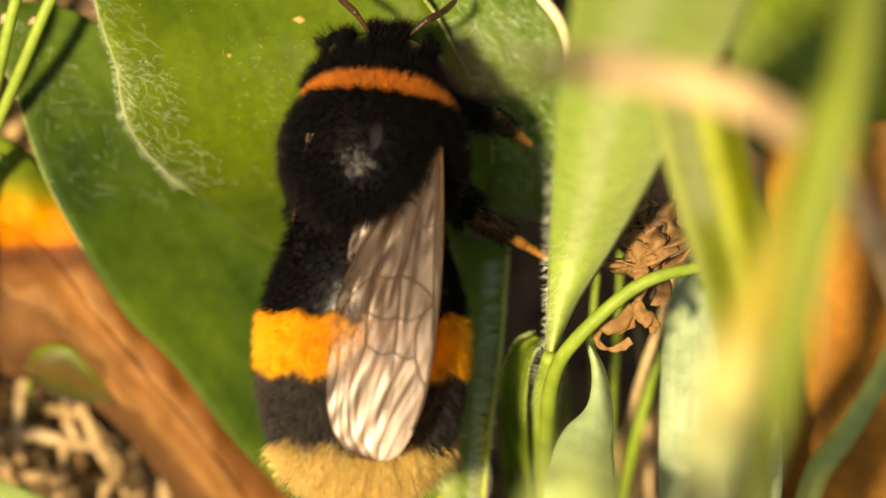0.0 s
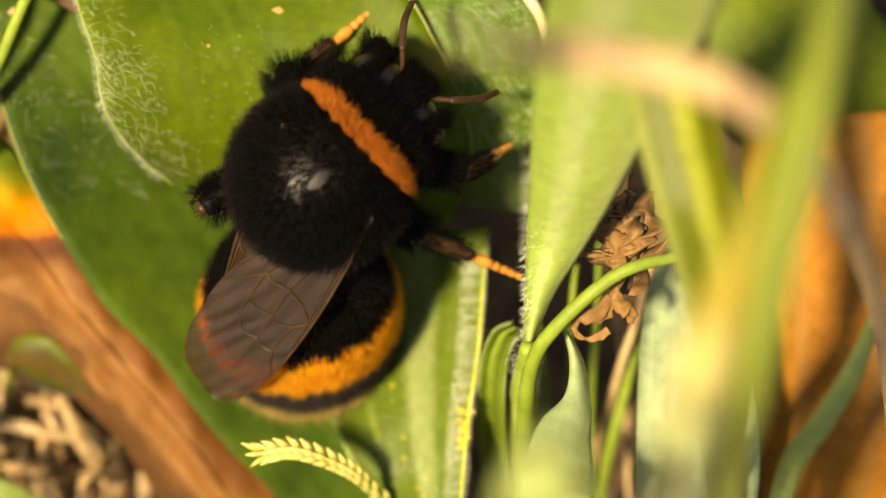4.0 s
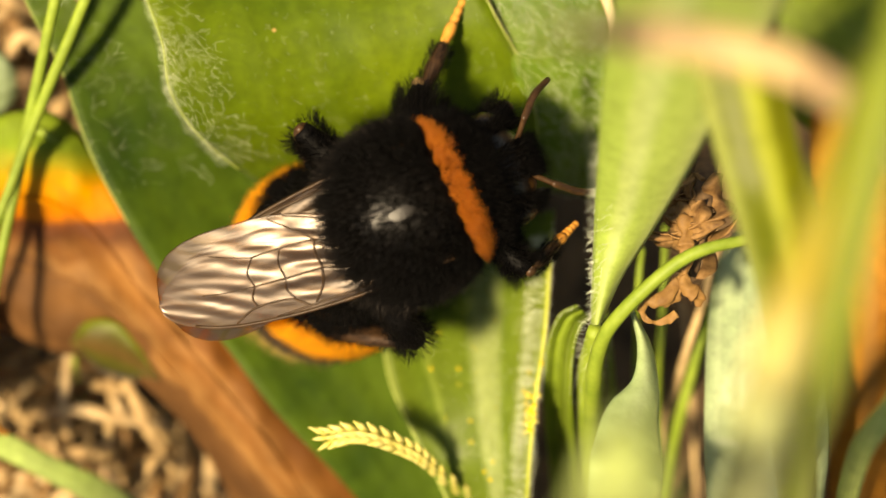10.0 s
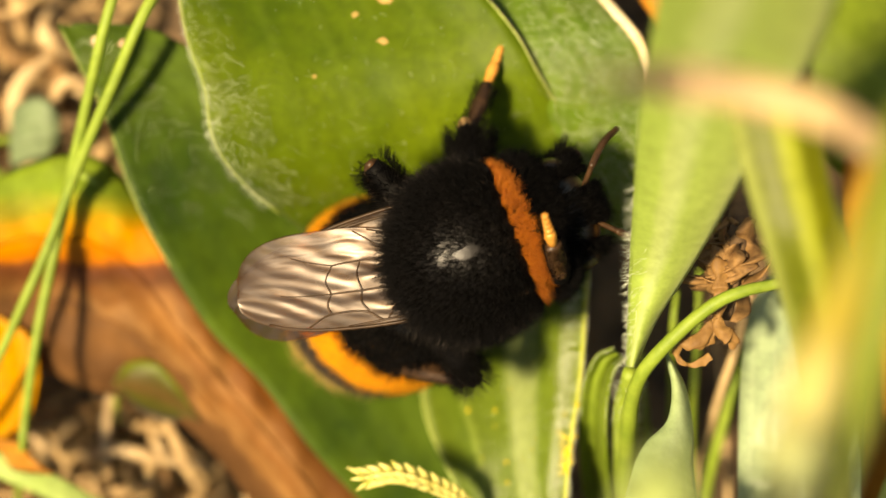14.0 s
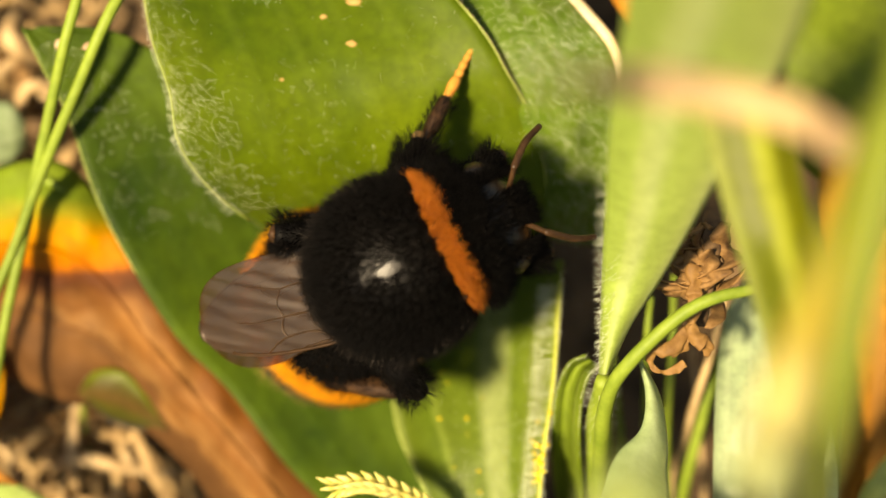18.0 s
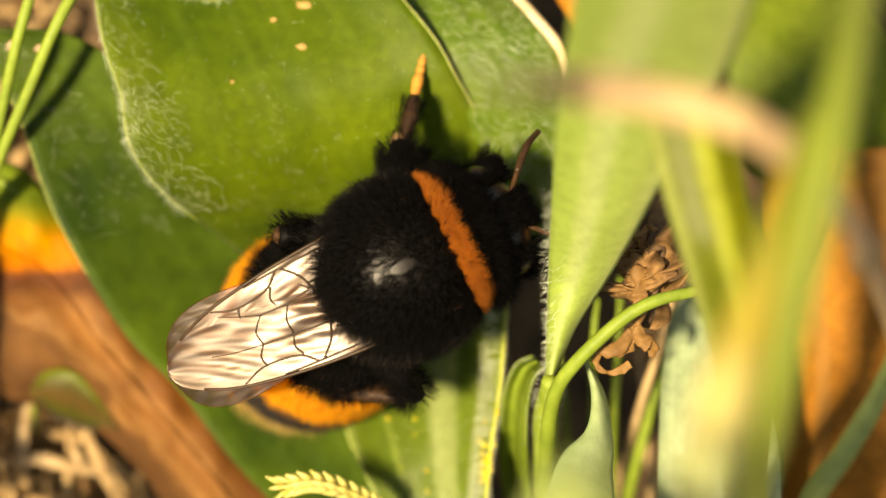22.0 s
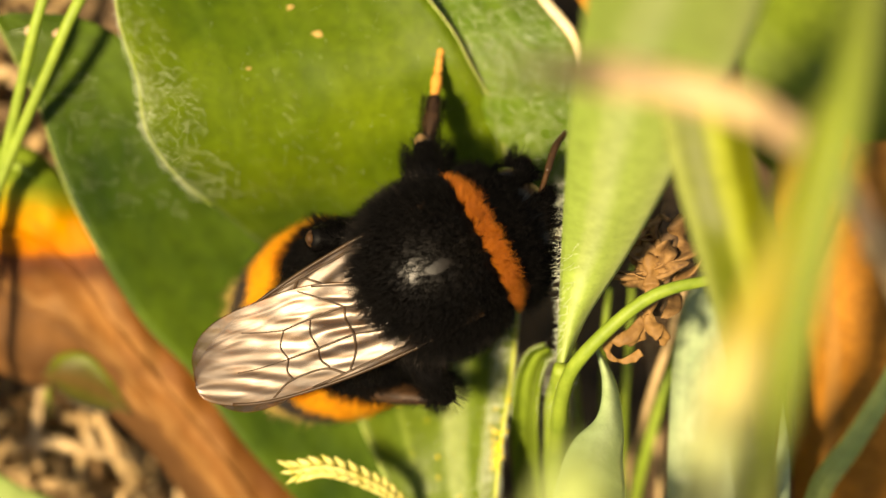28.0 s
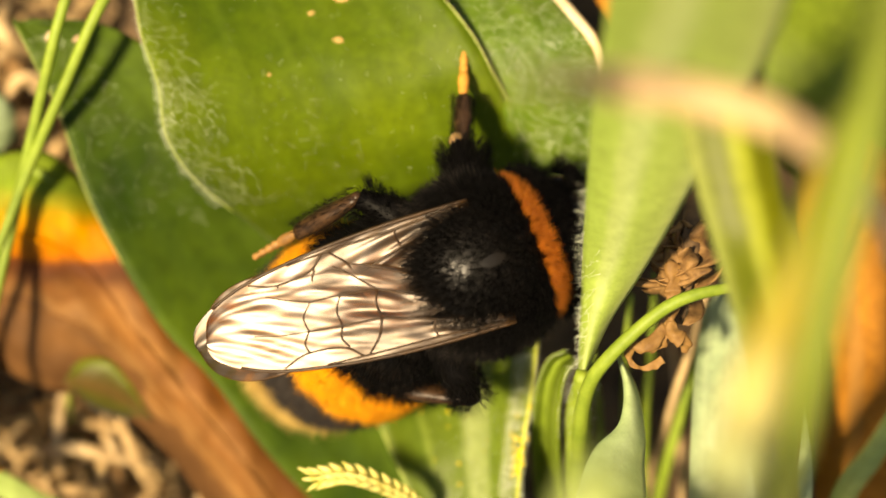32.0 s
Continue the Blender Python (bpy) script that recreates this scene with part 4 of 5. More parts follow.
G = "grass stalks beside the dead leaf"
stem("grass", "thin pale green grass stalk", [(-14.6, 26.0, -1), (-16.4, 17.9, 18), (-17.7, 12.9, 21.5), (-19.3, 7.7, 19.5), (-20.8, 2.65, 17), (-22.0, -2.55, 16.5), (-22.9, -6.9, 15), (-23.5, -9.9, 13), (-26.5, -17.5, -1)], [0.22, 0.27, 0.28, 0.24, 0.2], "stem", G)
stem("grass", "thin pale green grass stalk", [(-10.2, 25.5, -1), (-13.4, 18.1, 18), (-15.9, 12.9, 21.5), (-17.7, 9.25, 20.5), (-19.7, 5.4, 18.5), (-21.5, 1.32, 17), (-23.0, -1.9, 16.5), (-26.0, -7.5, 13), (-29.4, -12.5, -1)], [0.22, 0.29, 0.28, 0.24, 0.2], "stem", G)
leaf("leaf_scrap", "orange-brown curled scrap of a dead leaf", [(-25.2, -8.2, 12), (-23.4, -8.3, 14), (-22.7, -8.9, 15), (-21.6, -9.8, 15)], [(-25.2, -9.8, 11), (-23.6, -9.9, 13.5), (-22.6, -10.0, 14.2), (-21.5, -9.95, 14.8)],
     "rust", bulge=0.5, seed=20, nv=20, nu=8, wobble=0.6)
stem("curved_stalk", "smooth green curved stalk", [(8.1, -17.0, -1), (6.9, -8.5, 20), (6.9, -5.4, 25), (7.8, -3.6, 27), (10.3, -1.3, 28), (12.6, -0.5, 28), (14.3, -0.6, 27), (17.0, -3.2, 20), (21.0, -11.3, -1)], [0.45, 0.36, 0.3, 0.22, 0.2], "stem", category="stalk")


stem("grass", "thin yellow-green grass stalk lying over the litter", [(-27.7, 4.8, 3), (-23.5, 4.9, 12), (-20.1, 5.0, 15.5), (-18.8, 4.2, 15)], [0.25, 0.25, 0.15], "stem", G)
stem("grass", "thin yellow-green grass stalk lying over the litter", [(-27.7, 6.1, 3), (-23.7, 4.5, 11), (-21.8, 2.8, 14), (-21.1, 1.4, 13)], [0.25, 0.3, 0.15], "stem", G)


def blushed_stem():
    top = thing("blushed_stem", "pinkish dry stem arching over the tuft", "stem")
    line = [(1.9, 5.0, 78), (3.3, 5.4, 70), (5.1, 5.9, 64), (8.1, 5.7, 62), (10.8, 5.0, 61), (13.2, 3.8, 58), (16.0, 1.8, 52), (21.2, -3.8, 34), (29.5, -17.6, -1)]
    part("stalk", tube("stalk", line, [0.08, 0.26, 0.6, 0.65, 0.6, 0.5, 0.45, 0.5], "blush", n=70, sides=10, flat=0.6), top)
    pts = smooth_line(line, 80)
    for k in (36, 50, 62):
        part("node", tube("node", [pts[k - 1], pts[k], pts[k + 1]], [0.55, 0.72, 0.55], "stem_dry", n=6, sides=10, flat=0.7), top)
    part("sheath", grid_mesh("sheath", blade_grid([tuple(pts[k] + np.array([0, 0.6, 0.2])) for k in (24, 30, 36, 42)], [tuple(pts[k] + np.array([0, -0.6, 0.35])) for k in (24, 30, 36, 42)], 0.3, 16, 6, 0.1, 3), "blush", 0.06), top)


blushed_stem()
TUFT = "stalks in the tuft"
for pts, r, mat, label in (
        ([(10.9, 0.3, 14), (10.7, -3.3, 15), (10.5, -7.3, 14), (11.5, -17.6, -1)], 0.24, "stem", "upright green grass stalk"),
        ([(13.4, 0.0, 16), (12.7, -3.3, 15), (11.9, -6.8, 12), (10.6, -16.3, -1)], 0.22, "stem_dry", "dry brown grass stalk"),
        ([(13.2, -3.7, 13), (12.5, -6.8, 12), (11.7, -11.1, 9), (11.5, -17.6, -1)], 0.3, "stem", "upright green grass stalk"),
        ([(9.6, -0.8, 16), (9.4, -2.7, 16), (9.6, -7.4, 12), (10.6, -16.3, -1)], 0.2, "stem", "upright green grass stalk"),
        ([(12.3, -3.5, 8), (12.7, -7.6, 8), (13.4, -13.9, 4), (14.0, -17.6, -1)], 0.16, "stem_dry", "dry brown grass stalk"),
        ([(7.8, -3.3, 14), (8.3, -7.4, 12), (9.6, -17.6, -1)], 0.2, "stem", "upright green grass stalk")):
    stem("grass_stalk", label, pts, [r * 0.6, r, r], mat, TUFT)
leaf("green_grass", "light green grass leaf lying over dry litter", [(-25.6, -8.5, 13), (-22.2, -9.9, 13), (-19.8, -11.3, 12), (-17.1, -13.1, 9), (-14.2, -17.5, 0)],
     [(-25.6, -9.9, 13), (-22.5, -11.2, 13), (-20.4, -12.4, 12), (-18.0, -14.3, 9), (-15.1, -18.4, 0)], "grass_leaf", bulge=0.2, seed=17, category="grass")


# ---- dry litter ----
def litter():
    rng = random.Random(5)
    made = 0
    while made < 260:
        low = made < 170
        x, y = (rng.uniform(-28, -10.0), rng.uniform(-16, -6.0)) if low else (rng.uniform(-33, -17), rng.uniform(3, 17))
        a, ln, z = rng.uniform(0, pi), rng.uniform(3, 10), rng.uniform(1.0, 7.5) if low else rng.uniform(0.6, 7.0)
        bend = rng.uniform(-3.0, 3.0)
        p = [(x - cos(a) * ln / 2, y - sin(a) * ln / 2, z * 0.4), (x + bend * sin(a), y - bend * cos(a), z + 0.8), (x + cos(a) * ln / 2, y + sin(a) * ln / 2, z * 0.5)]
        # the straw stays in the hollow beside the dead leaf
        if low and any(q[0] > np.interp(q[1], (-18, -13, -10.2, -8, -6), (-11.0, -12.4, -14.1, -16.2, -18.4)) or q[1] > -5.6 for q in p):
            continue
        r = rng.choice((0.10, 0.14, 0.2, 0.28, 0.34)) if low else rng.choice((0.1, 0.2, 0.35, 0.5))
        ob = new("straw", tube("straw", p, [r * 0.6, r, r * 0.5], rng.choice(("straw", "straw", "straw_pale", "withered")), n=16, sides=7, flat=0.6))
        tagged(ob, "dry straw-coloured stalk on the soil", "straw", "dry straw under the dead leaf")
        made += 1
    for pts, r, mat in (([(-20.2, -14.0, 1), (-20.1, -9.8, 6.6), (-19.7, -6.4, 7.8), (-18.9, -5.0, 7.2), (-17.8, -4.2, 4)], 0.3, "straw_pale"),
                        ([(-21.5, -9.6, 5), (-19.2, -9.2, 7.6), (-17.2, -9.7, 7.4), (-14.8, -10.2, 5.5)], 0.34, "straw_pale"),
                        ([(-17.4, -6.6, 5), (-16.6, -8.0, 7.6), (-15.4, -10.8, 7), (-13.6, -14.6, 1)], 0.32, "straw"),
                        ([(-14.6, -7.6, 5.5), (-13.2, -8.2, 6.4), (-12.0, -9.6, 6), (-11.6, -12.6, 1)], 0.26, "straw"),
                        ([(-13.0, -14.5, 1), (-12.4, -11.6, 5.6), (-11.7, -10.3, 6), (-11.2, -9.4, 4)], 0.42, "straw_pale"),
                        ([(-17.6, -15.0, 1), (-17.9, -11.4, 5.8), (-17.6, -8.6, 6.6), (-17.9, -7.0, 5)], 0.26, "straw")):
        tagged(new("straw", tube("straw", pts, [r * 0.8, r, r * 0.7], mat, n=24, sides=8, flat=0.6)), "thick pale straw looping over the litter", "straw", "dry straw under the dead leaf")


litter()
leaf("curled_leaf", "small olive green curled leaf over dry litter", [(-19.2, -5.6, 10.8), (-18.3, -4.5, 11.8), (-16.8, -4.4, 12.4), (-15.5, -5.6, 12.2), (-14.5, -7.3, 11.2)],
     [(-18.9, -5.8, 10.2), (-18.0, -6.9, 10.0), (-16.8, -7.5, 9.8), (-15.6, -7.7, 9.8), (-14.6, -7.6, 10.6)], "moss", bulge=0.9, seed=19, nv=30, nu=12, wobble=0.5,
     stalk=[(-18.9, -5.7, 10.5), (-19.6, -7.6, 6), (-19.9, -10.0, -1)], stalk_r=0.2)


def seed_spike():
    top = thing("grass_spike", "pale yellow-green grass seed spike with tight spikelets", "grass")
    spine = smooth_line([(-5.6, -9.6, 21), (-3.7, -9.5, 21), (-1.6, -10.4, 20), (-0.2, -11.7, 18), (2.2, -14.6, 12), (3.7, -20.7, -1)], 60)
    part("stalk", tube("stalk", spine[::6], [0.12, 0.2, 0.22], "stem"), top)
    for k in range(48):
        p, d = spine[k], spine[k + 1] - spine[k]
        d = d / np.linalg.norm(d)
        s = np.cross(d, (0, 0, 1))
        row, w = k % 3 - 1, 0.19 if k > 4 else 0.13
        up = np.array([0, 0, 1.0])
        q0 = p + s * row * 0.12 + up * (0.16 if row == 0 else 0.04)
        run = -d * 0.9 + s * row * 0.45 + up * 0.25
        part("spikelet", tube("spikelet", [q0, q0 + run * 0.45 + up * 0.05, q0 + run * 0.95], [w * 0.5, w, 0.02], "seed", n=8, sides=6, flat=0.75), top)


seed_spike()


def withered_flower():
    top = thing("withered_flower", "withered tan flower head with curled papery petals", "flower")
    rng = random.Random(9)
    part("stalk", tube("stalk", [(11.1, -2.0, 25), (11.4, 0.3, 25.5), (11.9, 2.9, 24), (13.3, 6.8, 14), (15.1, 12.0, -1)], [0.3, 0.5, 0.6, 0.5], "withered_dark"), top)
    for k in range(15):
        a = -pi / 2 + rng.uniform(-0.5, 0.35)
        ln, wide = rng.uniform(1.5, 3.0), rng.uniform(0.25, 0.55)
        tw, curl = rng.uniform(-0.4, 0.4), rng.uniform(-0.9, 0.9)
        base = Vector((11.4, 1.5, 25.6)) + Vector((rng.uniform(-1.0, 0.8), rng.uniform(-1.0, 1.4), rng.uniform(-0.9, 0.9)))
        left, right = [], []
        for i in range(9):
            f = i / 8
            ang = a + tw * f + curl * max(0.0, f - 0.6) * 3
            p = base + Vector((cos(ang), sin(ang), 0.25 * sin(f * 7 + k))) * ln * f + Vector((0.22 * sin(f * 9 + k), 0, 0.3 * sin(f * 13 + 2 * k)))
            s = Vector((-sin(ang), cos(ang), 1.1 * sin(6 * f + k))) * wide * (0.35 + sin(pi * min(1, f * 0.85 + 0.1))) * rng.uniform(0.6, 1.2)
            left.append(tuple(p - s))
            right.append(tuple(p + s))
        part("petal", grid_mesh("petal", blade_grid(left, right, 0.2, 18, 7, 0.6, k, rng.uniform(-0.3, 0.3)), "withered", 0.03), top)
    # the twisted neck ends in two curled lobes
    for pts, radii in (([(10.9, 0.6, 26), (10.7, -0.8, 26.4), (10.6, -2.0, 26.4), (10.2, -2.9, 26.3), (9.6, -3.3, 26)], [0.5, 0.3, 0.25, 0.3, 0.2]),
                       ([(10.4, -2.2, 26.4), (9.6, -3.0, 26.5), (8.9, -3.2, 26.3), (8.8, -3.8, 26), (9.5, -4.1, 26.2), (10.3, -3.7, 26.5)], [0.28, 0.27, 0.2, 0.17, 0.16]),
                       ([(10.6, -1.9, 26.5), (10.9, -2.6, 26.6), (11.3, -2.9, 26.4), (11.2, -3.4, 26.1)], [0.25, 0.4, 0.3, 0.12])):
        me = tube("petal", pts, radii, "withered_pale", n=48, sides=14, flat=0.4)
        for v in me.vertices:
            v.co += noise.noise_vector(v.co / MM * 2.2) * 0.22 * MM
        part("petal", me, top)


withered_flower()


# ---- specks ----
def specks():
    rng = random.Random(3)
    dust = []
    for k in range(22):
        u, v = rng.uniform(0.15, 0.8), rng.uniform(0.3, 0.85)
        dust.append((ribbed_g[int(v * 50), int(u * 24)], rng.choice((0.03, 0.04, 0.05, 0.09))))
    for k in range(26):
        v = rng.gauss(0.60, 0.04)
        dust.append((ribbed_g[int(min(max(v, 0), 1) * 50), rng.choice((22, 23, 24))], rng.uniform(0.07, 0.15)))
    for p, r in dust:
        o = Vector(p) + Vector((rng.uniform(-.2, .2), rng.uniform(-.2, .2), r * 0.7 + 0.03))
        ob = new("pollen_grain", ellipsoid("pollen_grain", (0, 0, 0), (r, r * rng.uniform(0.7, 1.2), r), "pollen", 6, 8, k, 0.3))
        ob.location = o * MM
        tagged(ob, "bright yellow pollen clump on the ribbed leaf", "pollen", "pollen on the ribbed leaf")


specks()


# ---- the bumblebee (its own space: y forward, z up) ----
BEE_ROWS = [
    (0, -1.15, 5.0, 27, -15, 0, -6.6), (0.5, -1.12, 5.6, 27, -15, 0, -11.3), (1, -1.28, 5.5, 27, -15, 0, -5.6),
    (1.5, -1.37, 5.4, 27, -14, 2, -13.6), (2, -2.28, 4.6, 27, -11, 3, -27.8), (2.5, -1.92, 3.12, 27, 0, 3, -44.6),
    (4.5, -2.63, 3.53, 27, 2, 3, -46.1), (5, -2.86, 3.34, 27, 4, 3, -48.5), (5.5, -1.66, 3.65, 27, -2, 0, -64.4),
    (6, -0.7, 3.8, 27, -2, 0, -62.1), (6.5, -0.29, 3.21, 27, -3, 0, -55.9), (7, -0.7, 3.0, 27, -4, 0, -54.1),
    (7.5, 0.04, 2.24, 27, -3, 0, -52.5), (8, -0.45, 2.26, 27, -3, 0, -55.5), (8.5, -1.92, 1.76, 27, -3, 0, -68.1),
    (9, -0.96, 1.54, 27, 0, 0, -66.4), (9.5, -1.53, 0.38, 27, 0, 0, -71.7), (10, -1.5, 1.03, 27, 0, 0, -65.4),
    (10.5, -2.45, 1.02, 27, 3, 0, -79.8), (11, -0.38, 1.35, 27, 0, 0, -72.9), (11.5, 0.31, 1.05, 27, -3, 0, -75),
    (12, -0.38, 1.64, 27, -2, 0, -74.1), (12.5, -2.98, 1.43, 27, 2, 0, -73.2), (13, -2.32, 1.07, 27, 4, 0, -68.8),
    (13.5, -1.74, 0.81, 27, 3, 0, -66.4), (14, -0.28, 1.18, 27, 0, 0, -68.3), (14.5, 1.17, 0.49, 27, -3, 0, -68.9),
    (16.5, -0.42, 0.4, 27, 0, 0, -78.3), (17, -0.88, 0.78, 27, 0, 0, -70.2), (17.5, -1.78, 0.64, 27, 1, 0, -73.1),
    (18, -2.15, 0.86, 27, 4, 0, -63.5), (18.5, -1.79, 0.85, 27, 4, 0, -61.4), (19, -1.64, 0.97, 27, 2, 0, -67.4),
    (19.5, -1.24, 1.35, 27, 2, 0, -70.4), (20, -1.12, 1.15, 27, 2, 0, -69.6), (20.5, -1.98, 1.18, 27, 2, 0, -70.5),
    (21, -2.6, 1.5, 27, 4, 0, -70.3), (21.5, -0.44, 1.18, 27, 0, 0, -66.4), (22, 0.39, 0.87, 27, -2, 0, -63.4),
    (22.5, 0.88, 1.53, 27, -6, 0, -65.4), (23, 0.66, 2.4, 27, -8, 0, -66.7), (23.5, 1.12, 2.02, 27, -8, 0, -66),
    (24, 0.23, 1.4, 27, -8, 0, -65.2), (24.5, 1.65, 0.74, 27, -8, 0, -62.9), (25, 1.65, 0.37, 27, -8, 0, -64.3),
    (25.5, 1.81, 0.46, 27, -6, 0, -63.1), (27.5, 0.21, 0.54, 27, -4, 0, -63.2), (28, 1.27, 0.24, 27, -4, 0, -62),
    (28.5, 1.38, 0.22, 27, -4, 0, -61.9), (29, 1.05, -0.04, 27, -4, 0, -61.2), (29.5, 1.6, -0.25, 27, -8, 0, -63.3),
    (30, 2.14, 0.24, 27, -9, 0, -71.4), (30.5, 2.26, 0.43, 27, -9, 0, -68.1), (31, 2.4, 0.78, 27, -10, 0, -66.4),
    (31.5, 2.42, 0.8, 27, -11, 0, -67.3), (32, 2.38, 0.67, 27, -11, 0, -67.7),
]
# seconds, abdomen pitch and yaw, wing pitch, roll and yaw of left and of right wing
POSTURE_ROWS = [
    (0, 15, 5, 50, 0, 8, 6, -8, 6, 0, 0), (0.5, 15, 5, 50, 0, 8, 6, -8, 18, 0, 0), (1, 16, 8, 50, 10, 0, 6, -8, 23, -0.3, 0), (1.5, 18, 16, 42, 15, -8, 6, -7, 17, 0, 0),
    (2, 30, 30, 22, 0, 16, 17, 0, 6, 0.2, 0), (2.5, 58, 50, 34, 0, 34, 34, 0, -6, 0.6, 1.7), (4.5, 58, 52, 34, 0, 35, 34, 0, -7, 0.6, 1.7), (5, 58, 52, 34, 0, 36, 34, 0, -8, 0.6, 1.7),
    (5.5, 40, 24, 13, 0, 17, 12, 0, 9, 0.2, 0.3), (6.5, 42, 22, 13, 0, 17, 12, 0, 9, 0.3, 0.1), (7.5, 50, 18, 14, 0, 18, 13, 0, 8, 0.6, 0), (8.5, 60, 15, 13, 0, 20, 12, 0, 6, 0.9, 0),
    (9, 62, 15, 13, 0, 20, 12, 0, 6, 1, 0), (9.5, 68, 12, 16, 9, 15.8, 15, 9, 10.4, 1.1, 0), (10, 68, 12, 16, 11, 13.8, 15, 11, 12.4, 1.3, 0), (10.5, 72, 12, 16, 11, 10.8, 15, 11, 14.4, 1.2, 0),
    (11, 72, 12, 15, 9, 7.3, 14, 9, 17.8, 1.1, 0), (12, 72, 12, 15, 10, 9.6, 14, 10, 16.6, 1, 0), (12.5, 70, 10, 15, 11, 9.8, 14, 11, 15.3, 1.4, 0), (13, 70, 10, 24, 12, 9.5, 23, 12, 15.7, 2, 0),
    (14, 66, 8, 18, 11, 7.6, 17, 11, 16.6, 1.9, 0), (14.5, 66, 8, 18, 11, 6.8, 17, 11, 18.4, 1.9, 0), (16.5, 68, 8, 18, 12, 6.1, 17, 12, 19.1, 2.3, 0), (17.5, 70, 8, 18, 12, 8.1, 17, 12, 17.1, 2.3, 0),
    (18, 70, 8, 25, 9, 11, 24, 9, 14, 2.4, 0), (18.5, 72, 9, 25, 9, 12, 24, 9, 13, 2.4, 0), (19, 71, 10, 24, 9, 12, 23, 9, 13, 2.4, 0), (20, 69, 15, 18, 8, 12, 17, 8, 13, 2.1, 0),
    (21, 65, 22, 23, 8, 18, 22, 8, 7, 2.4, 0), (22, 64, 16, 15, 0, 11, 14, 0, 14, 1.6, 0), (22.5, 48, 19, 18, 0, 14, 17, 0, 10, 0.4, 0), (23, 46, 20, 17, 0, 14, 16, 0, 10, 0.2, 0),
    (24, 50, 16, 16, 0, 15, 15, 0, 10, 0.1, 0), (25, 56, 5, 17, 5, 14.5, 16, 5, 10.6, 0.3, 0), (28, 64, -1, 19, 6, 14, 18, 6, 11.1, 0.9, 0), (29, 62, -2, 17, 0, 10, 16, 0, 15, 0.4, 0),
    (30, 62, 4, 15, 12, 10.1, 14, 12, 14.1, 0, 0), (31, 62, 6, 15, 9, 12.6, 14, 9, 12.5, 0, 0), (32, 60, 8, 17, 4, 8.2, 16, 4, 16.9, 0.1, 0),
]


def fur_on(name, centre, radii, keep, count, length, width, mat, parent, lean=(0, -0.5, 0), seed=1, skin=0.0, vary=0.35, spread=0.25, blunt=False):
    """Fur over the part of an ellipsoid that keep() allows, combed along lean."""
    rng = np.random.default_rng(seed)
    d = rng.normal(size=(count * 6, 3))
    d /= np.linalg.norm(d, axis=1, keepdims=True)
    d = np.array([v for v in d if keep(v)])[:count]
    c, r = np.array(centre), np.array(radii)
    if blunt:
        y = np.abs(d[:, 1])
        k = (1 - y ** 2.4) ** (1 / 2.4) / np.sqrt(np.maximum(1e-6, 1 - y * y))
        d[:, 0] *= k
        d[:, 2] *= k
    nrm = d / r
    nrm /= np.linalg.norm(nrm, axis=1, keepdims=True)
    dirs = nrm + np.array(lean) + rng.normal(size=d.shape) * spread
    return part(name, hair_mesh(name, c + d * (r - skin), dirs, length, width, mat, 0.3, seed, vary), parent)


WING_NV, WING_NU = 56, 64


def pleat_phase(x, along):
    """Which pleat a place on a wing lies in: they run slantwise from the stiff edge to the margin."""
    return (x + 0.42 * along) / 4.2


def pleat_uv(side, g):
    return [(pleat_phase(side * p[0], -p[1]), -p[1] / 13.8) for p in g.reshape(-1, 3)]


def wing_mesh(side, length, width, tip, droop):
    """One wing from its root at the origin back along -y, its stiff edge outwards; side -1 left, 1 right."""
    nv, nu = WING_NV, WING_NU
    g = np.zeros((nv + 1, nu + 1, 3))
    for i in range(nv + 1):
        v = 1 - (1 - i / nv) ** 1.7
        outer = 0.45 * sin(pi * min(1, v * 1.05))
        inner = -(0.45 + (width - 0.45) * (1 - (1 - min(1.0, v / 0.62)) ** 1.8))
        if v > 0.72:
            c = max(0.0, 1 - ((v - 0.72) / 0.28) ** 2.5) ** (1 / 2.5)
            outer, inner = tip + (outer - tip) * c, tip + (inner - tip) * c
        for j in range(nu + 1):
            u = j / nu
            x = side * (outer + (inner - outer) * u)
            wave = noise.noise(Vector((u * 2.5, v * 3.0, 4.0 + side)))
            crease = noise.noise(Vector((u * 7.0, v * 6.0, 9.0 + side)))
            crinkle = 0.09 * abs(noise.noise(Vector((u * 8.0 + 1.5 * wave, v * 9.0 - 3.0 * u, 15.0 + side)))) * min(1.0, 8 * u) * min(1.0, 5 * (1 - v))
            fan = min(1.0, max(0.0, (v - 0.5) / 0.15))
            ridge = (0.012 + 0.010 * wave) * fan * sin(pleat_phase(side * x, length * v) * 32 + 5.0 * wave) * min(1.0, 6 * u) * min(1.0, 6 * (1 - v)) + 0.10 * crease * min(1.0, 4 * v) * (1 - 0.8 * fan)
            z = ridge + crinkle * (1 - 0.5 * fan) + 0.2 * sin(pi * v) - droop * u * u - 0.7 * max(0.0, v - 0.6) ** 2
            g[i, j] = (x, -length * v, z)
    return g


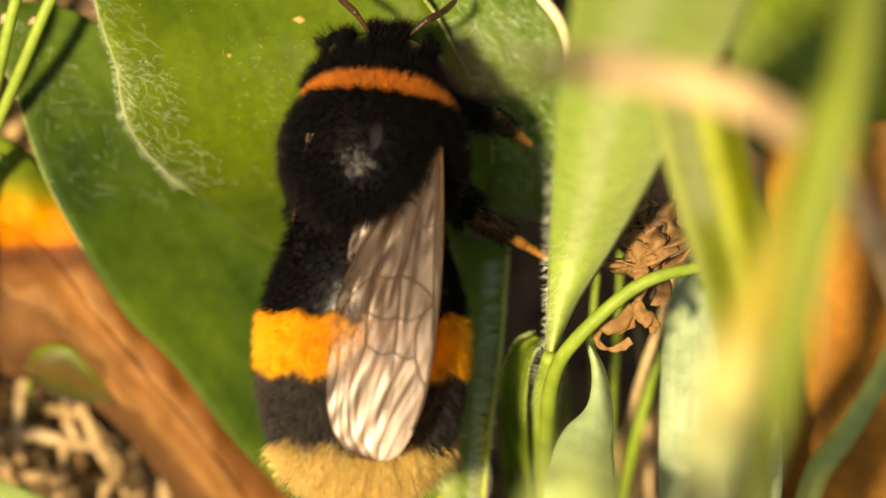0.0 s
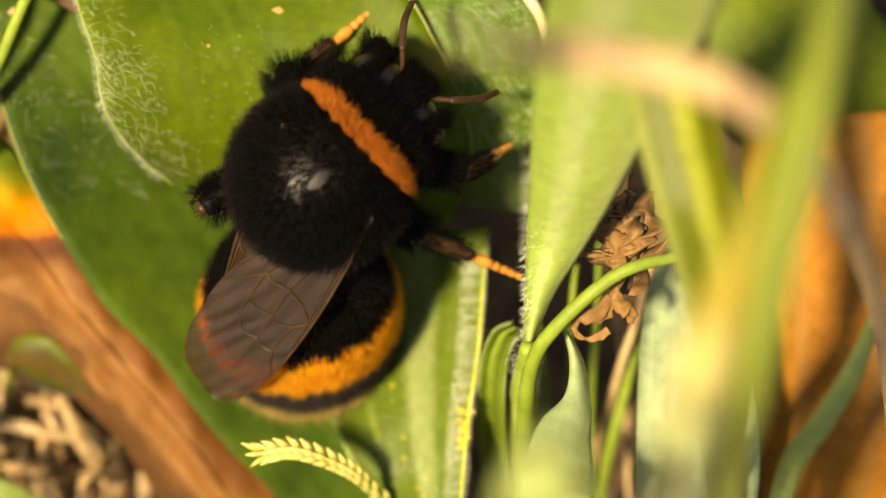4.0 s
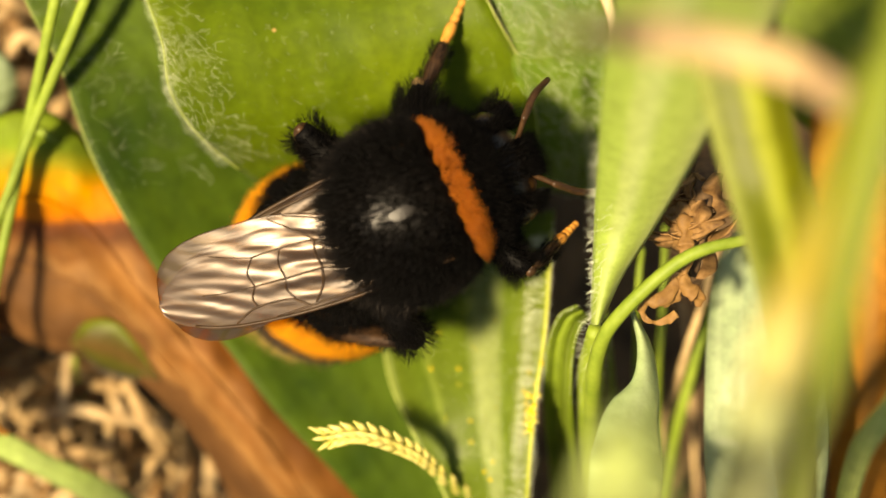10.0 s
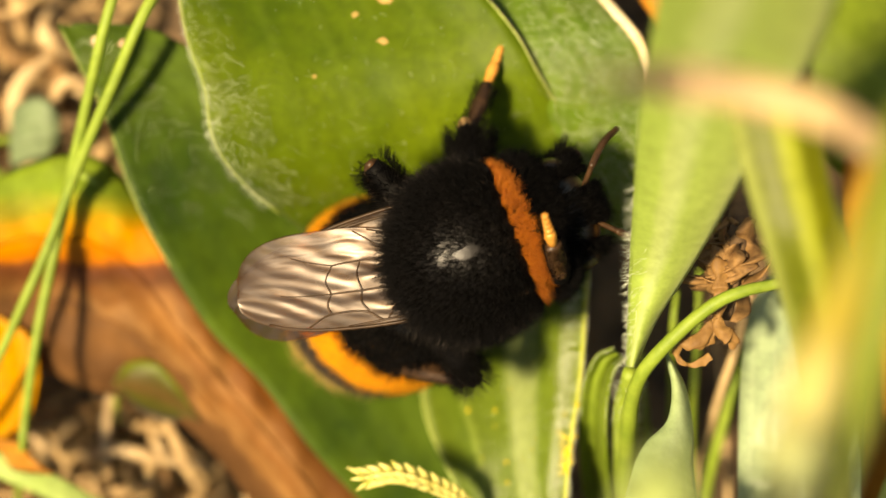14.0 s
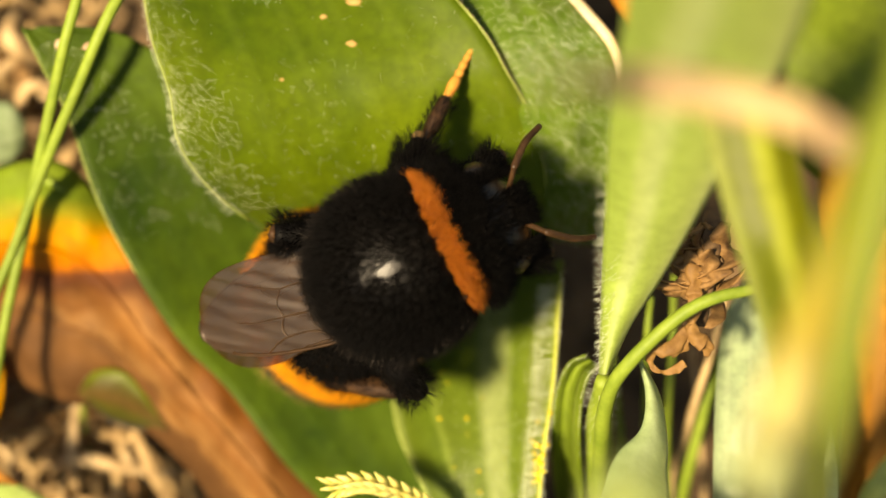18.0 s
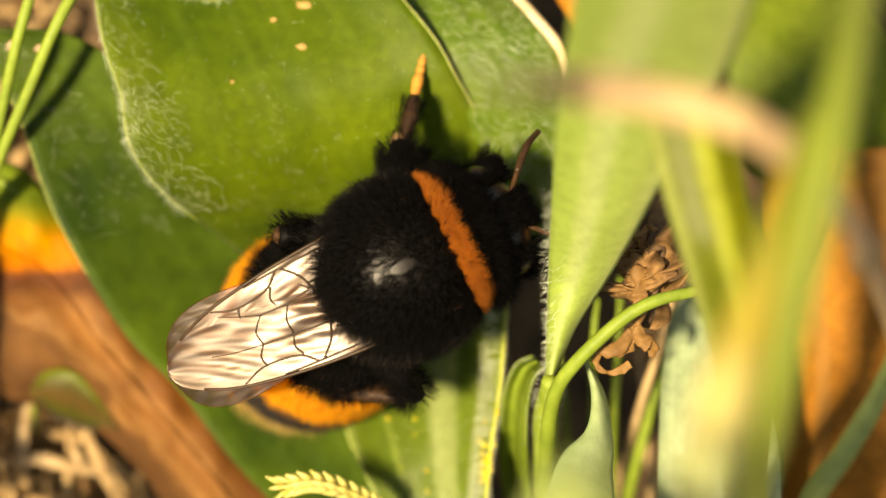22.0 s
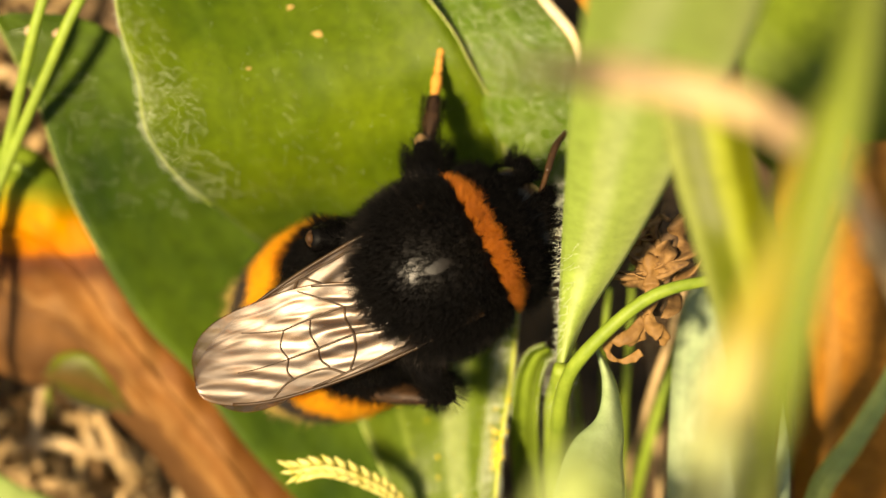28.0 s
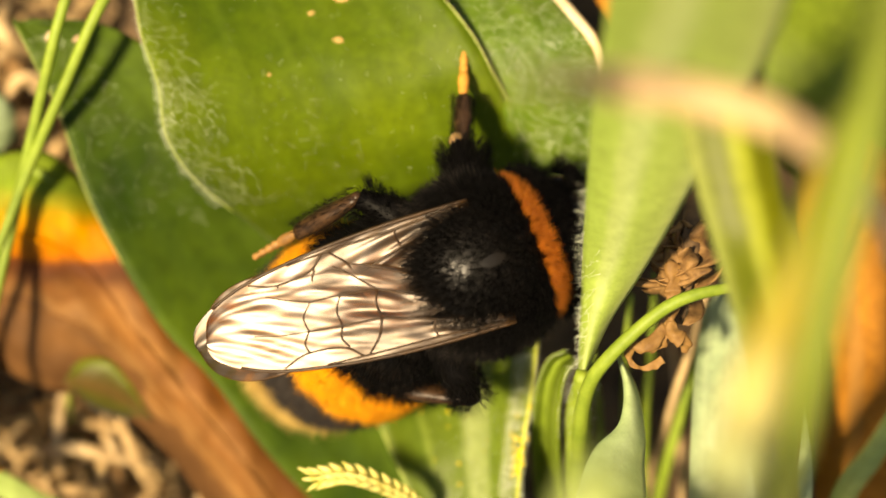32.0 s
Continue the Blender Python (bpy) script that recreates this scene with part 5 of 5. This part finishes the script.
def wing(name, side, at, bee):
    fore = wing_mesh(side, 13.8, 4.2, -1.6, 0.4)
    ob = part(name, grid_mesh("forewing", fore, "wing", 0.012, pleat_uv(side, fore)), bee, "smoky translucent membrane wing", at)
    hind = wing_mesh(side, 8.0, 2.8, -1.2, 0.3)
    hind[..., 2] -= 0.35
    hind[..., 0] -= side * 1.0
    part("hindwing", grid_mesh("hindwing", hind, "wing", 0.012, pleat_uv(side, hind)), ob)
    nv, nu = WING_NV, WING_NU
    lines = [([(0.0, 0.0), (0.35, 0.0), (0.7, 0.0), (0.9, 0.02)], 0.085), ([(0.02, 0.14), (0.3, 0.09), (0.62, 0.02)], 0.06), ([(0.03, 0.36), (0.25, 0.37), (0.42, 0.41)], 0.06),
             ([(0.05, 0.7), (0.25, 0.68), (0.42, 0.72)], 0.055), ([(0.05, 0.93), (0.3, 0.95), (0.5, 0.98)], 0.05), ([(0.42, 0.41), (0.43, 0.56), (0.42, 0.72)], 0.055),
             ([(0.25, 0.37), (0.26, 0.22), (0.25, 0.10)], 0.05), ([(0.42, 0.41), (0.44, 0.22), (0.48, 0.06)], 0.055), ([(0.50, 0.05), (0.56, 0.16), (0.68, 0.15), (0.76, 0.03)], 0.05),
             ([(0.42, 0.41), (0.55, 0.37), (0.66, 0.36)], 0.05), ([(0.54, 0.16), (0.56, 0.26), (0.55, 0.37)], 0.045), ([(0.67, 0.15), (0.68, 0.25), (0.66, 0.36)], 0.045),
             ([(0.42, 0.72), (0.54, 0.67), (0.64, 0.64)], 0.045), ([(0.55, 0.37), (0.56, 0.52), (0.54, 0.67)], 0.04), ([(0.66, 0.36), (0.67, 0.5), (0.64, 0.64)], 0.035),
             ([(0.66, 0.36), (0.76, 0.36), (0.84, 0.38)], 0.025), ([(0.64, 0.64), (0.72, 0.70), (0.78, 0.76)], 0.025), ([(0.42, 0.72), (0.48, 0.84), (0.55, 0.96)], 0.04)]
    for line, r in lines:
        pts = []
        for v, u, _ in smooth_line([(v, u, 0.0) for v, u in line], 14):
            v, u = min(max(v, 0.0), 0.999), min(max(u, 0.0), 0.999)
            s = 1 - (1 - v) ** (1 / 1.7)
            i, j = int(s * nv), int(u * nu)
            fv, fu = s * nv - i, u * nu - j
            p = (fore[i, j] * (1 - fu) + fore[i, j + 1] * fu) * (1 - fv) + (fore[i + 1, j] * (1 - fu) + fore[i + 1, j + 1] * fu) * fv
            pts.append(p + np.array([0, 0, 0.025]))
        part("vein", tube("vein", pts, [r * 1.15, r * 0.85], "vein", n=28, sides=5), ob)
    return ob


# name, hip, thigh length, tibia length, tarsus length, tibia thickness
LEGS = [
    ("left_foreleg", (-1.5, 2.4, -2.0), 3.6, 2.3, 2.2, 0.48), ("right_foreleg", (1.5, 2.4, -2.0), 3.6, 2.3, 2.2, 0.48),
    ("left_middle_leg", (-2.0, 0.4, -2.2), 4.0, 2.5, 3.2, 0.60), ("right_middle_leg", (2.0, 0.4, -2.2), 3.6, 2.9, 3.3, 0.60),
    ("left_hind_leg", (-2.2, -1.8, -1.7), 3.6, 3.9, 3.1, 0.66), ("right_hind_leg", (2.6, -3.0, -1.8), 3.6, 5.2, 4.0, 0.62)]


def leg_parts(name, thigh, tib, tar, thick, bee, seed):
    stout = 1.35 if name == "left_middle_leg" else 1.0
    upper = part(name + "_thigh", tube("thigh", [(0, 0, 0), (0, thigh * 0.5, 0.05), (0, thigh, 0)], [0.6, (0.5 + 0.6 * thick) * stout, 0.45 * stout], "fur_black", n=12, sides=10), bee)
    rng = np.random.default_rng(seed)
    n = int(1800 * stout ** 2)
    y, a = rng.random(n) * thigh * (0.92 if name == "left_middle_leg" else 0.97), rng.random(n) * 2 * pi
    rad = np.stack([np.cos(a), np.zeros(n), np.sin(a)], 1)
    part("fur", hair_mesh("fur", rad * (0.3 + 0.6 * thick) * stout + np.stack([0 * y, y, 0 * y], 1), rad + np.array([0, 0.8, 0]) + 0.2 * rng.normal(size=(n, 3)), 0.6, 0.011, "fur_black", 0.3, seed), upper)
    lower = part(name + "_shin", tube("shin", [(0, 0, 0), (0, tib * 0.5, 0), (0, tib, 0)], [thick * 0.6, thick, thick * 0.85], "chitin_brown", n=12, sides=10, flat=0.7), bee)
    n = 700
    y, a = rng.random(n) * tib, rng.random(n) * 2 * pi
    rad = np.stack([np.cos(a), np.zeros(n), np.sin(a)], 1)
    part("fur", hair_mesh("fur", rad * thick * 0.75 + np.stack([0 * y, y, 0 * y], 1), rad + np.array([0, 1.2, 0]) + 0.2 * rng.normal(size=(n, 3)), 0.36, 0.011, "fur_black", 0.3, seed + 40), lower)
    part("knee", ellipsoid("knee", (0, 0.15, 0.30 if name == "left_middle_leg" else 0.05), (0.42, 0.38, 0.36) if name == "left_middle_leg" else (0.30, 0.34, 0.26), "knee" if name == "left_middle_leg" else "chitin_brown", 8, 12, seed), lower, "pale knee joint")
    y0 = tib
    for k in range(5):
        ln = tar * (0.42 if k == 0 else 0.145)
        r = 0.29 if k == 0 else 0.25 - 0.02 * k
        part("tarsus_joint", tube("tarsus_joint", [(0, y0 - 0.05, 0), (0, y0 + ln * 0.7, 0), (0, y0 + ln, 0)], [r * 0.65, r, r * 0.8], "tarsus_dark" if "hind" in name else "tarsus", n=6, sides=8), lower)
        y0 += ln
    return upper, lower


def bumblebee():
    bee = thing("bumblebee", "furry black bumblebee with orange bands and buff tail on leaves", "bumblebee")
    c, r = (0, -0.4, 0), (3.65, 3.65, 3.0)
    thorax = part("thorax", ellipsoid("thorax", c, r, "bald", 24, 36, 1, 0.03), bee, "shiny black bald patch amid fur")

    def on_back(d):
        return d[2] > 0 and ((d[0] / 0.075) ** 2 + (d[1] / 0.17) ** 2 < 1 or (d[0] / 0.06) ** 2 + ((d[1] + 0.34) / 0.06) ** 2 < 1)

    def in_collar(d):
        return 0.59 < d[1] + 0.015 * sin(d[0] * 30) < 0.80 and d[2] > -0.25

    fur_on("fur", c, r, lambda d: not in_collar(d) and not on_back(d), 46000, 0.8, 0.011, "fur_black", thorax, (0, -0.6, 0.05), 21, spread=0.16)
    fur_on("collar", c, (3.75, 3.6, 3.05), in_collar, 13000, 0.65, 0.012, "fur_collar", thorax, (0, -0.2, 0.1), 22, spread=0.14)
    # sparse paler hairs paint the sunlit fringe along the sides
    fur_on("fur", c, r, lambda d: -0.5 < d[2] < 0.35 and d[1] < 0.55, 1000, 1.05, 0.008, "fur_grey_sheen", thorax, (0, -0.5, 0.1), 25, spread=0.3)
    # head
    hc = (0, 4.0, -1.6)
    head = part("head", ellipsoid("head", hc, (2.5, 1.8, 2.0), "chitin", 18, 28, 2, 0.03), bee)
    fur_on("fur", hc, (2.5, 1.8, 2.0), lambda d: abs(d[0]) < 0.85 and d[2] > -0.6 and not (0.35 < abs(d[0]) < 0.6 and d[1] > 0.2), 7000, 0.75, 0.013, "fur_black", head, (0, 0.3, 0.3), 23)
    fur_on("fur", (0, 2.6, -0.9), (3.1, 1.6, 2.3), lambda d: d[1] > -0.1 and d[2] > -0.5, 7000, 0.8, 0.013, "fur_black", thorax, (0, 0.3, 0.2), 24)
    for sx in (-1, 1):
        part("eye", ellipsoid("eye", (sx * 2.2, 4.3, -1.6), (0.55, 0.85, 1.25), "eye", 14, 20, 3, 0.0), head, "dark glossy compound eye")
        part("antenna", tube("antenna", [(sx * 0.6, 5.3, -0.9), (sx * 1.5, 6.1, -0.2), (sx * 1.7, 6.3, -0.2), (sx * 2.4, 7.1, -0.9), (sx * 2.8, 8.0, -2.0)], [0.13, 0.13, 0.17, 0.17, 0.14], "chitin_brown", n=24), head)
        part("mandible", tube("mandible", [(sx * 0.8, 5.0, -2.9), (sx * 0.7, 5.5, -3.5), (sx * 0.1, 5.8, -3.8)], [0.3, 0.25, 0.12], "chitin_brown", n=10), head)
    # abdomen, turning about its waist
    abdomen = part("abdomen", tube("waist", [(0, 1.2, 0.5), (0, -0.2, 0)], [0.9, 1.1], "chitin", n=8, sides=14), bee, at=(0, -3.7, -1.4))
    ac, ar = (0, -5.5, 0.1), (4.25, 6.1, 3.6)
    for k in range(6):
        s0, s1 = -6.1 + 12.2 * k / 6 - 0.12, -6.1 + 12.2 * (k + 1) / 6 + 0.12
        verts, faces, uvs = [], [], []
        for i in range(7):
            yy = max(-0.998, min(0.998, -(s0 + (s1 - s0) * i / 6) / 6.1))
            q = (1 - abs(yy) ** 2.4) ** (1 / 2.4) * (1 - 0.012 * i)
            for j in range(30):
                a = 2 * pi * j / 30
                verts.append((ac[0] + ar[0] * q * cos(a), ac[1] + ar[1] * yy, ac[2] + ar[2] * q * sin(a)))
                uvs.append((j / 30, i / 6))
        for i in range(6):
            for j in range(30):
                faces.append((i * 30 + j, i * 30 + (j + 1) % 30, (i + 1) * 30 + (j + 1) % 30, (i + 1) * 30 + j))
        part("abdomen_plate", mesh("abdomen_plate", verts, faces, "chitin", uvs), abdomen)

    def band(lo, hi):
        return lambda d: lo <= (1 - d[1]) / 2 + 0.012 * sin(d[0] * 17) < hi and d[2] > -0.75

    back = (0, -0.75, 0)
    fur_on("fur", ac, ar, band(0.0, 0.36), 11000, 0.7, 0.013, "fur_black", abdomen, back, 31, blunt=True)
    fur_on("orange_band", ac, ar, band(0.35, 0.555), 16000, 0.75, 0.013, "fur_orange", abdomen, back, 32, spread=0.2, blunt=True)
    # behind the orange band the sheen on dark fur is painted grey
    fur_on("fur", ac, ar, band(0.555, 0.83), 13000, 0.75, 0.013, "fur_grey_sheen", abdomen, back, 33, blunt=True)
    fur_on("tail_fur", ac, ar, band(0.80, 1.01), 8000, 1.25, 0.013, "fur_buff", abdomen, (0, -0.8, 0), 34, spread=0.3, blunt=True)
    left = wing("left_wing", -1, (-2.9, -0.5, 2.25), bee)
    right = wing("right_wing", 1, (2.9, -0.5, 2.4), bee)
    legs = {}
    for i, (name, hip, thigh, tib, tar, thick) in enumerate(LEGS):
        legs[name] = leg_parts(name, thigh, tib, tar, thick, bee, 50 + i)
    return bee, abdomen, left, right, legs


bee, abdomen, left_wing, right_wing, bee_legs = bumblebee()

# where each foot is set: seconds and a place in mm on the leaves; None before: tucked at its resting place under the body
REST = {"left_foreleg": (-2.0, 3.6, -6.4), "right_foreleg": (2.0, 3.6, -6.4), "left_middle_leg": (-3.2, 2.5, -7.4), "right_middle_leg": (3.4, 0.4, -6.4),
        "left_hind_leg": (-3.4, -3.2, -7.2), "right_hind_leg": (1.2, -9.0, -8.2)}
TUCK = {"left_foreleg": (0.3, 1, -0.8), "right_foreleg": (0.3, 1, -0.8), "left_middle_leg": (0.2, -0.6, -0.8), "right_middle_leg": (0.5, -0.6, -0.8),
        "left_hind_leg": (0.25, -0.9, -0.5), "right_hind_leg": (0.9, 0.2, -0.5)}
# the left hind knee stands out sideways for a while: towards where, and seconds with how far
RAISED = (1.0, -0.5, -0.2)
RAISED_ROWS = [(0, 0), (7.5, 0), (10, 1), (14.5, 1), (17.5, 0.3), (32, 0.3)]
FEET = {
    "left_middle_leg": [[(4.5, 0.1, 12.2, 20.5), (9, 1.1, 11.6, 20.5), (32, 1.2, 11.4, 20.5)]],
    "right_middle_leg": [[(0, 6.9, 0.0, 19.5), (1, 6.7, 0.1, 19.5), (2.2, 7.2, -1.0, 19.5), (4.5, 6.9, -1.5, 19.5), (5, 6.8, -1.6, 19.5)], [(12.5, 6.1, -1.2, 22), (13, 4.4, -4.6, 19)]],
    "right_foreleg": [[(0, 6.1, 5.4, 20), (1, 5.8, 5.4, 20), (2.2, 5.9, 5.0, 20), (5, 6.1, 4.9, 21)], [(8.5, 5.9, 0.7, 23), (9, 6.2, 0.7, 23), (10, 6.0, 0.4, 23), (10.5, 6.0, -1.5, 22)], [(12.5, 3.9, 5.0, 27), (13, 3.0, 6.5, 29), (13.5, 2.3, 2.6, 32), (14, 2.6, 2.6, 32)]],
    "left_foreleg": [[(13.5, 2.3, 9.6, 20.5), (13.9, 2.3, 10.2, 20.5)]],
    "right_hind_leg": [[(0, 2.8, -10.6, 20.2), (2.5, 2.5, -10.8, 20.2)], [(10.5, 1.4, -7.7, 19), (10.6, 1.3, -7.6, 19)]],
    "left_hind_leg": [[(11, -10.3, 3.1, 22), (12, -10.0, 4.0, 23)], [(29.5, -10.6, -1.3, 23), (30, -7.3, 0.7, 21), (31, -6.9, -0.7, 21), (31.5, -11.3, -1.9, 24), (32, -8.6, 0.8, 22)]],
}


def between(rows, t):
    """The values of a table at t seconds, smoothly from row to row."""
    for a, b in zip(rows, rows[1:]):
        if t <= b[0]:
            f = max(0.0, (t - a[0]) / (b[0] - a[0]))
            f = f * f * (3 - 2 * f)
            return [x + (y - x) * f for x, y in zip(a[1:], b[1:])]
    return list(rows[-1][1:])


def aim(origin, direction, pole):
    """A pose at origin whose +y runs along direction and whose +z leans to pole."""
    y = Vector(direction).normalized()
    x = y.cross(Vector(pole)).normalized()
    z = x.cross(y)
    return Matrix.Translation(Vector(origin) * MM) @ Matrix((x, y, z)).transposed().to_4x4()


def motions():
    poses = [(r[0], pose(r[1] * MM, r[2] * MM, r[3] * MM, r[4], r[5], r[6])) for r in BEE_ROWS]
    walk(bee, poses)
    rows_a, rows_l, rows_r = [], [], []
    legs = {name: ([], []) for name in bee_legs}
    for t, m in poses:
        ap, ay, lp, lr, ly, rp, rr, ry, fold, ax = between(POSTURE_ROWS, t)
        rows_a.append((t, pose(ax * MM, (-3.7 + 0.9 * min(1.0, ap / 45) - 0.6 * ax) * MM, (-1.4 - 2.8 * (ap / 84) ** 2 - 0.5 * ax) * MM, ap, 0, ay)))
        rows_l.append((t, pose((0.14 * fold - 2.9) * MM, (fold - 0.5) * MM, (2.45 - 0.35 * fold) * MM, lp, lr, ly - 6.8)))
        rows_r.append((t, pose((2.9 - 0.14 * fold) * MM, (fold - 0.5) * MM, (2.6 - 0.35 * fold) * MM, rp, rr, 6.8 - ry)))
        inv = m.inverted()
        for name, hip, thigh, tib, tar, thick in LEGS:
            foot = Vector(REST[name])
            for table in FEET.get(name, ()):
                if table[0][0] <= t <= table[-1][0]:
                    foot = inv @ (Vector(between(table, t)) * MM) / MM
            h = Vector(hip)
            sx = 1 if hip[0] > 0 else -1
            out = Vector(TUCK[name])
            if name == "left_hind_leg":
                out = out.lerp(Vector(RAISED), between(RAISED_ROWS, t)[0])
            out.x *= sx
            if (foot - Vector(REST[name])).length > 0.5:
                out = Vector((sx, -1.3, 0.15)) if "middle" in name else Vector((sx, 0.2 if hip[1] > -1 else -0.3, 0.5))
            d = foot - h
            lower = tib + tar
            reach = min(max(d.length, abs(thigh - lower) + 0.2), thigh + lower - 0.02)
            dn = d.normalized()
            k = (thigh ** 2 + reach ** 2 - lower ** 2) / (2 * reach)
            hgt = math.sqrt(max(0.0, thigh ** 2 - k * k))
            out = (out - out.dot(dn) * dn).normalized()
            knee = h + dn * k + out * hgt
            legs[name][0].append((t, aim(h, knee - h, out)))
            legs[name][1].append((t, aim(knee, h + dn * reach - knee, out)))
    walk(abdomen, rows_a)
    walk(left_wing, rows_l)
    walk(right_wing, rows_r)
    for name, (up, low) in legs.items():
        walk(bee_legs[name][0], up)
        walk(bee_legs[name][1], low)


motions()
